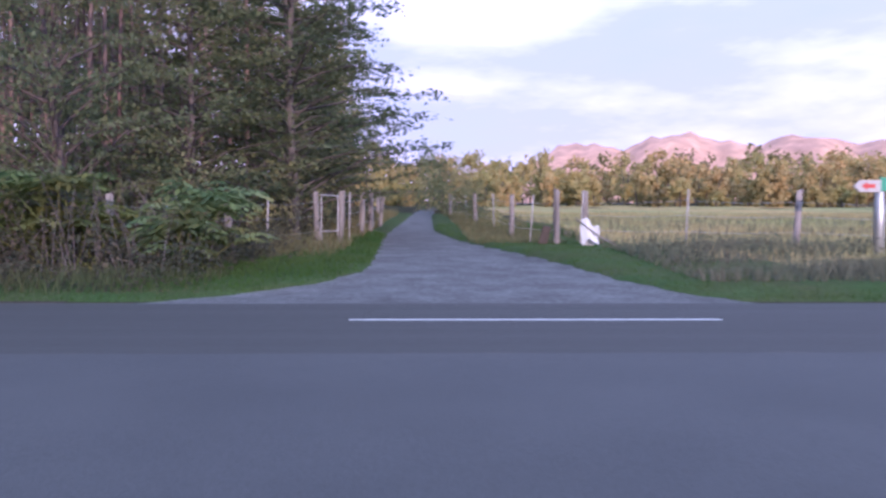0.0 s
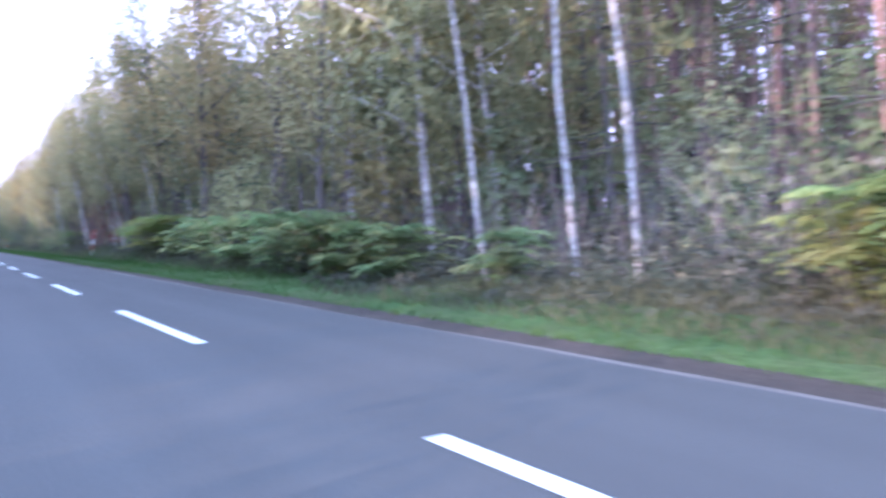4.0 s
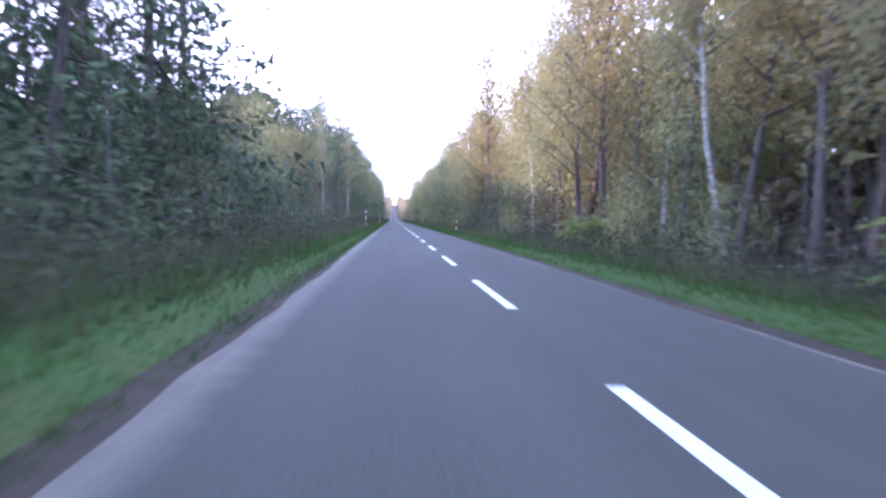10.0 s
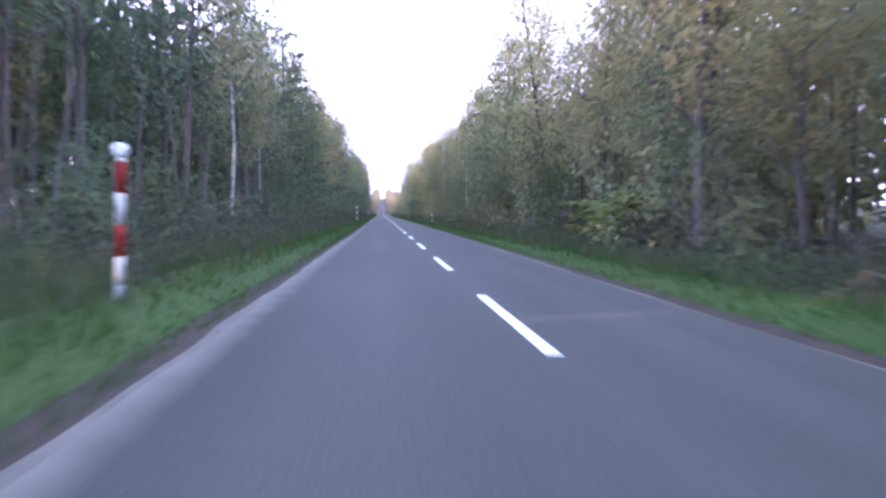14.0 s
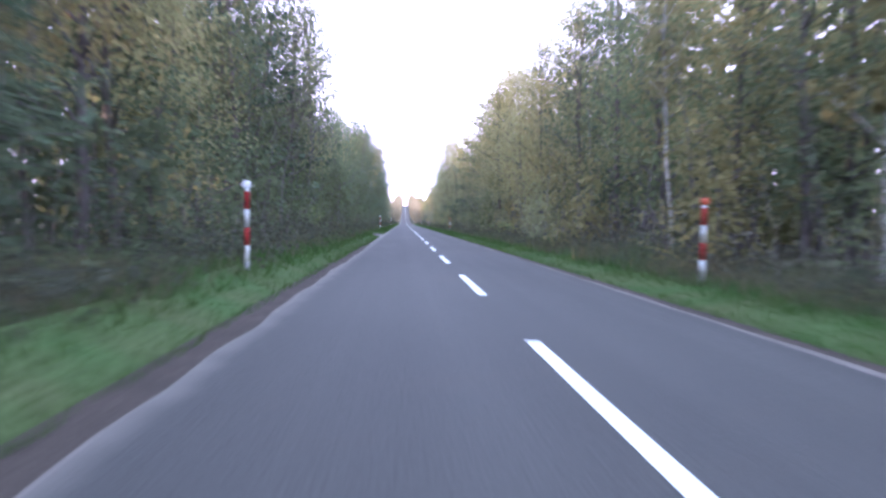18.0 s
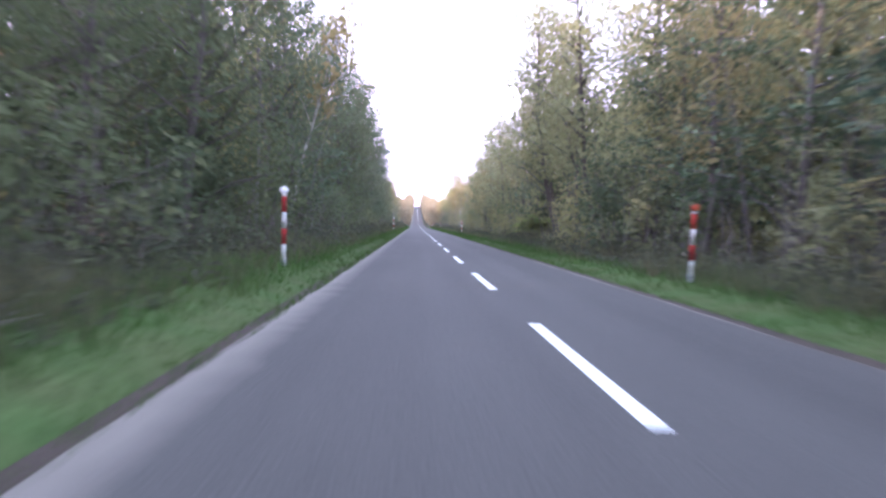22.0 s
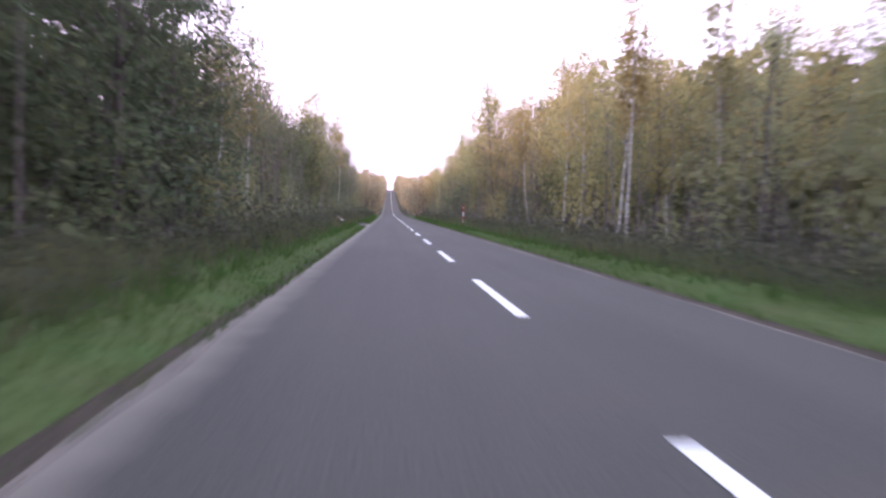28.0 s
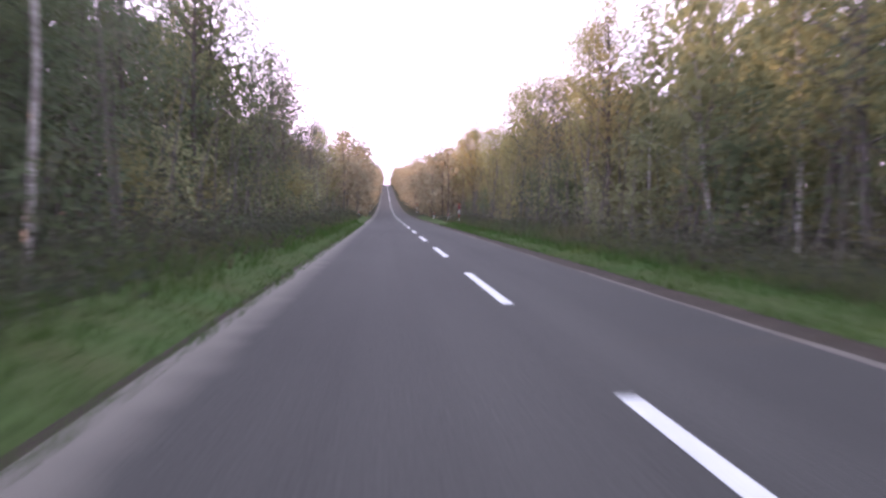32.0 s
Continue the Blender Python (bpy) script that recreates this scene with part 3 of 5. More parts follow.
def broadleaf_shape(rng, height, radius, base, clumps, per, leaf, lean=0.3, trunk_r=0.13, flat=0.75, heart=5):
    """Trunk, limbs and leaves of a deciduous tree standing at the origin: each limb ends in a rounded clump of leaves."""
    top = np.array([rng.normal() * lean, rng.normal() * lean, height * 0.93])
    line = bent_line(rng, (0, 0, -0.3), top, 0.22, 7)
    trunk = tube(line, np.linspace(trunk_r, trunk_r * 0.16, 7), 7)
    limbs, centres, sizes, faces = [], [], [], []
    for k in range(clumps):
        u = (k + 0.5) / clumps
        z = base + (height - base) * u ** 0.9
        prof = math.sin(math.pi * min(1, (0.12 + 0.88 * u)) ** 0.8) ** 0.65
        a = k * 2.39996 + rng.normal() * 0.35
        r = radius * prof * rng.uniform(0.40, 1.15)
        s = np.clip((z - r * 0.45) / height, 0.05, 0.98)
        root = np.array([np.interp(s, np.linspace(0, 1, 7), line[:, i_]) for i_ in range(3)])
        tip = np.array([root[0] + r * math.cos(a), root[1] + r * math.sin(a), z])
        if k % 2 == 0:
            limbs.append(tube(bent_line(rng, root, tip, 0.12, 3), (trunk_r * 0.34, trunk_r * 0.2, 0.012), 3))
        spread = radius * rng.uniform(0.16, 0.36)
        m_ = int(per * rng.uniform(0.5, 1.5))
        pts = rng.normal(size=(m_, 3)) * np.array([1.0, 1.0, flat]) * 0.75
        along = rng.uniform(0.70, 1.08, size=(m_, 1))
        centres.append(root * (1 - along) + tip * along + pts * spread)
        faces.append(pts * 0.75 + np.array([[0.35 * math.cos(a), 0.35 * math.sin(a), 0.55]]))
        sizes.append(leaf * rng.uniform(0.6, 1.35, size=m_))
    m_ = int(clumps * heart)                         # the dense heart of the crown
    u = rng.random(m_) * 0.72
    a, r = rng.uniform(0, 6.283, m_), radius * 0.5 * np.sqrt(rng.random(m_)) * np.sin(np.pi * (0.15 + 0.8 * u)) ** 0.6
    z = base + (height * 0.97 - base) * u
    axis = np.stack([np.interp(z / height, np.linspace(0, 1, 7), line[:, i_]) for i_ in range(2)], -1)
    centres.append(np.stack([axis[:, 0] + r * np.cos(a), axis[:, 1] + r * np.sin(a), z], -1))
    faces.append(np.stack([np.cos(a), np.sin(a), 0 * a + 0.6], -1))
    sizes.append(leaf * rng.uniform(1.6, 2.8, size=m_))
    return trunk, join(limbs), leaf_cloud(np.concatenate(centres), np.concatenate(sizes), rng, facing=np.concatenate(faces), loose=0.2)


def conifer_shape(rng, height, radius, base, whorls, per, leaf, trunk_r=0.14, droop=0.25, sparse=1.0):
    """Straight stem with whorls of drooping, needle-clad branches."""
    line = bent_line(rng, (0, 0, -0.3), (rng.normal() * 0.12, rng.normal() * 0.12, height), 0.06, 6)
    trunk = tube(line, np.linspace(trunk_r, 0.02, 6), 7)
    limbs, centres, sizes = [], [], []
    for k in range(whorls):
        u = k / (whorls - 1)
        z = base + (height * 0.97 - base) * u
        r0 = radius * (1 - u) ** 0.75 + 0.25
        for j in range(5):
            a = j * 1.2566 + k * 0.7 + rng.normal() * 0.25
            r = r0 * rng.uniform(0.55, 1.15)
            tip = np.array([r * math.cos(a), r * math.sin(a), z - droop * r + rng.normal() * 0.1])
            if rng.random() < 0.5:
                limbs.append(tube(bent_line(rng, (0, 0, z), tip, 0.05, 3), (0.035, 0.022, 0.008), 3))
            m_ = max(3, int(per * sparse * (0.35 + r / radius)))
            al = rng.uniform(0.25, 1.05, size=(m_, 1))
            centres.append(np.array([[0, 0, z]]) * (1 - al) + tip * al + rng.normal(size=(m_, 3)) * np.array([0.16, 0.16, 0.10]) * (0.5 + r * 0.4))
            sizes.append(leaf * rng.uniform(0.6, 1.3, size=m_))
    return trunk, limbs, leaf_cloud(np.concatenate(centres), np.concatenate(sizes), rng, slim=0.34)


def spreading_shape(rng, height, radius, base, layers, per, leaf, trunk_r=0.2):
    """Stout stem with long level limbs that carry flat sprays of leaves, widest low down."""
    line = bent_line(rng, (0, 0, -0.3), (rng.normal() * 0.3, rng.normal() * 0.3, height), 0.18, 8)
    trunk = tube(line, np.linspace(trunk_r, 0.03, 8), 8)
    limbs, centres, sizes = [], [], []
    for k in range(layers):
        u = ((k + rng.uniform(0, 0.8)) / layers) ** 1.25
        z = base + (height * 0.96 - base) * u
        root = np.array([np.interp(z / height, np.linspace(0, 1, 8), line[:, i_]) for i_ in range(3)])
        a = k * 2.39996 + rng.normal() * 0.3
        r = radius * (1 - 0.72 * u ** 1.3) * rng.uniform(0.7, 1.1)
        tip = root + np.array([r * math.cos(a), r * math.sin(a), r * rng.uniform(0.0, 0.3)])
        limb = bent_line(rng, root, tip, 0.22, 5)
        limb[0, 2] -= 0.16 * r
        limb[1, 2] -= 0.05 * r
        limbs.append(tube(limb, (trunk_r * 0.26, trunk_r * 0.19, trunk_r * 0.12, 0.014, 0.006), 4))
        for j in range(9):
            al = 0.22 + 0.80 * (j + rng.uniform(0, 1)) / 9
            c = np.array([np.interp(al, np.linspace(0, 1, 5), limb[:, i_]) for i_ in range(3)])
            side_ = np.array([-math.sin(a), math.cos(a), 0.0]) * rng.uniform(-1, 1) * r * 0.30 * (1.15 - al)
            if j % 2 == 0:
                limbs.append(tube([c, c + side_ * 0.6 + (0, 0, 0.05), c + side_ + (0, 0, 0.02)], (0.018, 0.012, 0.005), 3))
            m_ = int(per * rng.uniform(0.6, 1.4))
            centres.append(c + side_ * rng.uniform(0.3, 1.15, size=(m_, 1)) + rng.normal(size=(m_, 3)) * np.array([0.30, 0.30, 0.09]) * (0.6 + 0.07 * radius))
            sizes.append(leaf * rng.uniform(0.6, 1.35, size=m_))
    cs = np.concatenate(centres)
    return trunk, join(limbs), leaf_cloud(cs, np.concatenate(sizes), rng, facing=np.tile((0, 0, 1.0), (len(cs), 1)), loose=0.5)


def make_tree(name, shape, bark, leaf_mat, label, category, group, apart=False):
    """A tree as a thing: a limbed trunk and a crown under one empty; apart: each branch a part of its own."""
    trunk, limbs, crown = shape
    tree = tagged(new(name), label, category, group)
    limbs = limbs if isinstance(limbs, list) else [limbs]
    mesh_object("trunk", *(trunk if apart else join([trunk, *limbs])), bark, tree, smooth=True)
    if apart:
        for limb in limbs:
            mesh_object("branch", *limb, bark, tree, smooth=True)
    mesh_object("crown", *crown, leaf_mat, tree)
    return tree


masters, unused = {}, {}


def master(kind, tree):
    masters.setdefault(kind, []).append(tree)
    unused[tree] = True


def plant(kind, rng, x, y, scale, wide=1.0, lean_deg=3.0):
    """Stand a tree of that kind on the ground: the first use takes the master itself, later ones are copies."""
    tree = masters[kind][int(rng.integers(len(masters[kind])))]
    m = pose(x, y, float(ground_height(x, y)) - 0.02, rng.normal() * lean_deg, rng.normal() * lean_deg, rng.uniform(0, 360))
    m = m @ Matrix.Diagonal((scale * wide, scale * wide, scale, 1))
    if unused.pop(tree, False):
        tree.matrix_basis = m
        return tree
    return stand(tree, m)


rng = np.random.default_rng(7)
for k in range(3):
    master("green", make_tree("broadleaf_tree", broadleaf_shape(rng, 10.0, 2.8, 1.6, 46, 105, 0.125, flat=0.6), BARK, LEAF_GREEN,
                              "dense green broadleaf tree at the road's edge", "tree", "green broadleaf trees"))
    master("olive", make_tree("autumn_tree", broadleaf_shape(rng, 10.0, 2.6, 2.9, 42, 105, 0.125, flat=0.6), BARK, LEAF_OLIVE,
                              "olive broadleaf tree turning yellow in autumn", "tree", "olive broadleaf trees"))
    master("shrub", make_tree("shrub", broadleaf_shape(rng, 3.4, 1.7, 0.1, 24, 44, 0.125, 0.3, 0.04), BARK, LEAF_GREEN,
                              "low green bushy shrub under the trees", "shrub", "green shrubs"))
    master("shrub_olive", make_tree("shrub", broadleaf_shape(rng, 3.4, 1.6, 0.1, 24, 44, 0.125, 0.3, 0.04), BARK, LEAF_OLIVE,
                                    "low olive bushy shrub under the trees", "shrub", "olive shrubs"))
for k in range(2):
    master("green_tall", make_tree("tall_broadleaf_tree", broadleaf_shape(rng, 16.0, 3.5, 2.0, 64, 100, 0.145, 0.4, 0.17, flat=0.55), BARK, LEAF_GREEN,
                                   "tall dense green broadleaf tree at the road's edge", "tree", "tall green trees"))
    master("olive_tall", make_tree("tall_autumn_tree", broadleaf_shape(rng, 14.0, 3.2, 3.8, 54, 105, 0.145, 0.4, 0.15, flat=0.55), BARK, LEAF_OLIVE,
                                   "tall olive broadleaf tree turning yellow in autumn", "tree", "tall olive trees"))
    master("yellow", make_tree("autumn_tree", broadleaf_shape(rng, 10.0, 2.3, 3.2, 40, 105, 0.12, flat=0.6), BARK, LEAF_YELLOW,
                               "yellowing autumn broadleaf tree beside the road", "tree", "yellow broadleaf trees"))
    master("brown", make_tree("broadleaf_tree", broadleaf_shape(rng, 10.0, 2.5, 3.2, 38, 90, 0.125, flat=0.6, heart=3), BARK, LEAF_BROWN,
                              "thinning broadleaf tree with browned leaves", "tree", "browned broadleaf trees"))
    master("birch", make_tree("birch_tree", broadleaf_shape(rng, 10.0, 1.8, 2.6, 40, 40, 0.165, 0.7, 0.085), BARK_BIRCH, LEAF_OLIVE,
                              "slender white-barked birch with thin yellow-green crown", "tree", "birches"))
    master("birch_tall", make_tree("birch_tree", broadleaf_shape(rng, 10.0, 1.5, 4.4, 30, 38, 0.165, 0.9, 0.075), BARK_BIRCH, LEAF_YELLOW,
                                   "leaning white birch with yellow leaves high up", "tree", "birches"))
    master("pine", make_tree("conifer_tree", conifer_shape(rng, 10.0, 2.3, 0.8, 18, 24, 0.27), BARK, LEAF_PINE,
                             "dark green conifer with drooping branches", "tree", "conifers"))
    master("larch", make_tree("larch_tree", conifer_shape(rng, 10.0, 1.0, 5.0, 13, 11, 0.19, 0.075, 0.2, 0.8), BARK_LARCH, LEAF_OLIVE,
                              "tall thin larch with reddish bare lower trunk", "tree", "larches"))
for k in range(2):
    master("birch_edge", make_tree("birch_tree", broadleaf_shape(rng, 10.0, 1.4, 4.8, 26, 46, 0.13, 0.12, 0.075), BARK_BIRCH, LEAF_YELLOW,
                                   "slender white birch standing in front of the woods", "tree", "birches"))
    master("layered", make_tree("layered_tree", spreading_shape(rng, 10.0, 3.4, 1.2, 44, 11, 0.16, 0.13), BARK, LEAF_PINE,
                                "dark green tree with soft layered sprays of foliage", "tree", "layered dark trees"))
    master("open_pine", make_tree("pine_tree", broadleaf_shape(rng, 10.0, 2.2, 4.0, 30, 66, 0.13, 0.3, 0.12, flat=0.45, heart=1), BARK, LEAF_PINE,
                                  "tall dark pine with bare trunk and thin crown", "tree", "pines"))
    master("thin_pine", make_tree("young_conifer", conifer_shape(rng, 10.0, 2.4, 1.2, 15, 13, 0.20, 0.10, 0.1, 0.9), BARK, LEAF_SPRAY,
                                  "thin young conifer with airy green branches", "tree", "young conifers", apart=True))
    master("spreading", make_tree("spreading_tree", spreading_shape(rng, 12.0, 5.4, 1.9, 66, 24, 0.165), BARK, LEAF_SPRAY,
                                  "spreading tree with level limbs of olive-green sprays", "tree", "spreading trees"))
master("red", make_tree("maple_tree", broadleaf_shape(rng, 5.0, 1.9, 0.9, 30, 20, 0.115, 0.3, 0.05, heart=1), BARK, LEAF_RED,
                        "small maple with red autumn leaves", "tree", "red maples"))

# how far the woods' edge stands back from the road, beyond its usual line
SET_LEFT = ((0, 60, 75, 118, 140, 240, 300, 400, 430, 490, 530, 950), (0.4, 0.6, 1.6, 1.8, 0.8, 0.8, 0.3, 0.3, 1.8, 2.2, 1.5, 1.0))
SET_RIGHT = ((0, 380, 425, 520, 560, 950), (0.0, 0.2, 2.2, 2.4, 1.5, 0.5))
H_LEFT = ((0, 48, 87, 93, 118, 128, 141, 200, 262, 271, 300, 318, 340, 385, 410, 436, 480, 510, 560, 950),
          (12, 14, 13, 7.2, 6.8, 9.5, 13.0, 15, 15, 12, 12, 15, 16, 15, 12, 9.5, 10.5, 12, 10, 11))
H_RIGHT = ((0, 50, 91, 151, 200, 261, 285, 325, 350, 380, 400, 424, 438, 456, 480, 510, 560, 950),
           (13, 12.5, 14.5, 13.5, 12.2, 13, 13.8, 13.5, 11.8, 10.5, 7.0, 7.4, 10.0, 11.5, 11.0, 10.6, 10.4, 11))


def blocked(x, y):
    return mouth(x, y) > 0.02 or mouth(x, y - 1.5) > 0.02 or mouth(x, y + 1.5) > 0.02


rng = np.random.default_rng(21)
KINDS = ("green", "olive", "yellow", "brown", "birch", "pine", "larch", "open_pine", "layered")
MIX_LEFT = ((88, (0.36, 0.02, 0.0, 0.06, 0.02, 0.12, 0.0, 0.42)), (118, (0.50, 0.18, 0.02, 0.10, 0.10, 0.10)), (180, (0.08, 0.10, 0.02, 0.16, 0.06, 0.06, 0.12, 0.40)), (214, (0.30, 0.12, 0.0, 0.10, 0.02, 0.06, 0.0, 0.0, 0.40)), (255, (0.30, 0.40, 0.02, 0.16, 0.02, 0.02, 0.0, 0.0, 0.08)), (300, (0.66, 0.12, 0.0, 0.04, 0.04, 0.14)),
            (424, (0.50, 0.08, 0.0, 0.06, 0.02, 0.06, 0.0, 0.0, 0.28)), (445, (0.34, 0.22, 0.0, 0.34, 0.06, 0.04)), (900, (0.24, 0.22, 0.02, 0.40, 0.10, 0.02)))
MIX_RIGHT = ((60, (0.04, 0.34, 0.50, 0.0, 0.12, 0.0)), (120, (0.08, 0.30, 0.46, 0.06, 0.10, 0.0)), (180, (0.16, 0.38, 0.20, 0.20, 0.06, 0.0)), (296, (0.30, 0.36, 0.20, 0.02, 0.02, 0.0, 0.0, 0.0, 0.10)), (350, (0.26, 0.24, 0.12, 0.02, 0.02, 0.0, 0.0, 0.0, 0.34)),
             (400, (0.18, 0.44, 0.28, 0.02, 0.08, 0.0)), (900, (0.10, 0.44, 0.24, 0.12, 0.10, 0.0)))
for sign, prof, back, mix, front in ((-1, H_LEFT, SET_LEFT, MIX_LEFT, 7.9), (1, H_RIGHT, SET_RIGHT, MIX_RIGHT, 7.2)):
    for row, (off, step, y_from, y_to) in enumerate(((0.0, 3.6, 22, 580), (3.2, 9.0, 24, 490))):
        y = y_from + row * 1.7
        while y < y_to:
            x = sign * (front + off + np.interp(y, *back) + rng.uniform(-0.9, 1.6))
            h = np.interp(y, *prof) * rng.uniform(0.82, 1.12) * (1.0 if row == 0 else 1.08)
            weights = (*next(w for limit, w in mix if y < limit), 0.0, 0.0, 0.0)[:9]
            kind = str(rng.choice(KINDS, p=weights))
            if row == 0 and rng.random() < 0.2:
                h *= 0.68
            size = h / 10.0 * (1.15 if kind == "larch" else 1)
            if h > 11.0 and kind in ("green", "olive"):
                kind, size = ("green_tall", h / 16.0) if kind == "green" else ("olive_tall", h / 14.0)
            if not blocked(x, y):
                plant(kind, rng, x, y, size, wide=min(1.2, size ** -0.4))
            y += step * rng.uniform(0.7, 1.3)
    y = 12.0 if sign < 0 else 23.0
    while y < 560:
        x = sign * (front - 1.2 + 0.6 * np.interp(y, *back) + rng.uniform(-0.4, 0.9))
        if sign > 0 and rng.random() < 0.35:
            y += 3.0
            continue
        kind = "shrub" if rng.random() < (0.85 if sign < 0 and y < 430 else 0.2) else "shrub_olive"
        if sign > 0 and 46 < y < 80:                 # an open edge with birch trunks and red maples
            x += 5.0
        if not blocked(x, y):
            plant(kind, rng, x, y, rng.uniform(0.6, 1.3) * (0.6 if sign < 0 and 112 < y < 168 else 1.0))
        y += 4.8 * rng.uniform(0.5, 1.5)

# white trunks that stand out at the woods' edge
for x, y, h, lean in ((6.2, 67.3, 11.0, -5), (6.2, 70.4, 11.0, -8), (6.3, 82.5, 11.5, -3), (6.2, 54.8, 9.5, -13), (6.2, 44.3, 10.5, -8), (6.1, 196.9, 12.0, -2), (6.7, 424.0, 8.5, 1), (6.5, 422.0, 9.0, 1),
                      (6.9, 430.5, 8.5, 1), (7.4, 436.0, 8.5, 0), (7.6, 417.0, 8.5, -2), (-7.2, 422.0, 7.5, 1), (-7.6, 488.6, 12.0, 0), (-7.6, 317.5, 13.5, 12), (-7.6, 131.0, 9.5, -2), (-7.2, 65.4, 11.0, -1),
                      (7.6, 407.0, 9.0, -3), (7.4, 445.0, 9.0, -2), (6.6, 110.0, 11.5, -5), (-7.2, 159.0, 12.0, 0), (-7.4, 169.0, 9.0, 0), (6.7, 225.0, 10.5, -3), (-7.0, 427.0, 8.0, 2)):
    tree = masters["birch_edge"][int(rng.integers(2))]
    s = h / 10.0
    m = pose(x, y, float(ground_height(x, y)) - 0.02, rng.normal() * 1, lean, 0) @ pose(0, 0, 0, 0, 0, rng.uniform(0, 360)) @ Matrix.Diagonal((s * 0.95, s * 0.95, s, 1))
    if unused.pop(tree, False):
        tree.matrix_basis = m
    else:
        stand(tree, m)

# ---------------------------------------------------------------- the junction's corner wood, north of the lane
rng = np.random.default_rng(5)
for x, y, h, spin, lean, tip in ((5.5, 17.25, 10.5, 40, 0, -7), (6.2, 15.7, 11.5, 160, -3.6, 3.8), (6.5, 14.7, 11.0, 290, -3, -7)):
    m = pose(x, y, float(ground_height(x, y)) - 0.05, lean, tip, 0) @ pose(0, 0, 0, 0, 0, spin) @ Matrix.Diagonal((h * 0.068, h * 0.068, h / 10, 1))
    stand(masters["birch_edge"][0], m)
far_larches = []
for k in range(430):
    x, y = rng.uniform(13, 62), rng.uniform(5.0, 62)
    if y < lane_centre(x) + 6.0 or (x < 17 and y < 8):
        continue
    if x > 42 or y > 46:
        far_larches.append((x, y))
        continue
    plant("larch", rng, x, y, rng.uniform(1.7, 2.4), wide=0.58, lean_deg=1.2)
for x, y, h, kind, wide in ((18.2, 3.8, 10.0, "spreading", 1.2), (25.0, 4.4, 9.8, "spreading", 1.2), (32.0, 5.4, 9.5, "spreading", 1.05), (15.0, 6.6, 9.0, "spreading", 0.95), (9.3, 7.8, 10.5, "spreading", 0.62), (39.5, 4.6, 10.5, "olive", 1.3), (48.0, 5.6, 10.5, "green", 1.4),
                            (59.0, 7.0, 10.5, "brown", 1.3), (13.5, 10.5, 9.0, "thin_pine", 1.2), (16.5, 8.6, 10.5, "thin_pine", 1.2), (11.5, 13.5, 7.5, "thin_pine", 1.4), (10.2, 19.0, 7.5, "thin_pine", 1.4),
                            (12.5, 16.5, 7.0, "thin_pine", 1.5), (18.0, 9.5, 9.0, "thin_pine", 1.4)):
    plant(kind, rng, x, y, h / 10.0, wide=wide)
for x, y, h, kind in ((9.5, 17.5, 6.5, "thin_pine"), (14.5, 12.5, 7.5, "thin_pine"), (17.5, 12.0, 8.5, "thin_pine"), (15.5, 15.0, 7.0, "thin_pine"), (19.5, 9.8, 8.0, "thin_pine"), (13.0, 19.0, 6.5, "thin_pine"), (11.0, 11.5, 6.0, "thin_pine"), (40.0, 7.5, 10.5, "olive"), (48.0, 8.0, 10.0, "green"), (57.0, 8.5, 9.0, "olive"),
                      (20.0, 13.0, 9.0, "thin_pine"), (8.4, 20.5, 10.0, "birch"), (9.6, 24.0, 10.5, "birch"), (7.9, 27.5, 10.0, "birch"), (8.6, 22.5, 7.0, "olive"), (12.0, 22.0, 9.0, "yellow"), (68.0, 9.0, 9.0, "green"), (80.0, 10.0, 9.0, "brown")):
    plant(kind, rng, x, y, h / 10.0)
for x, y, s, kind in ((9.0, 8.6, 0.9, "shrub"), (11.5, 7.6, 1.0, "shrub"), (14.0, 6.2, 0.9, "shrub_olive"), (17.0, 4.6, 0.8, "shrub_olive"), (20.5, 4.2, 1.0, "shrub"), (25.0, 4.4, 1.1, "shrub_olive"),
                      (30.0, 4.6, 1.2, "shrub"), (36.0, 5.0, 1.2, "shrub_olive"), (7.6, 12.5, 0.9, "shrub"), (7.8, 19.5, 1.0, "shrub"), (9.0, 15.5, 0.9, "shrub_olive"), (45.0, 6.0, 1.2, "shrub"),
                      (30.0, -4.6, 0.5, "shrub_olive"), (38.0, -4.0, 0.8, "shrub"), (48.0, -3.5, 1.0, "shrub_olive"), (60.0, -2.5, 1.5, "shrub"), (70.0, -2.0, 1.8, "shrub_olive"), (80.0, -1.0, 2.0, "shrub")):
    plant(kind, rng, x, y, s)
# trees that close in behind the two turn-offs, and a dense green group
for x, y, h, kind in ((-8.0, 409.0, 13.0, "green_tall"), (-7.8, 414.5, 12.0, "green_tall"), (-8.0, 419.5, 10.8, "green_tall"), (-8.3, 424.5, 9.6, "green_tall"), (-12.5, 262.0, 15.0, "green_tall"), (-14.0, 266.5, 14.0, "green_tall"), (-14.6, 271.0, 13.5, "green_tall"), (-13.6, 276.0, 13.0, "green_tall"), (-10.5, 282.0, 12.0, "green_tall"), (-17.5, 269.0, 15.0, "green_tall"),
                      (-15.5, 452.0, 11.0, "olive_tall"), (-16.8, 457.0, 10.5, "green_tall"), (-17.2, 462.0, 11.0, "olive_tall"), (-16.0, 467.0, 11.0, "olive_tall"), (-13.0, 471.0, 10.5, "olive_tall")):
    plant(kind, rng, x, y, h / (16.0 if kind == "green_tall" else 14.0))
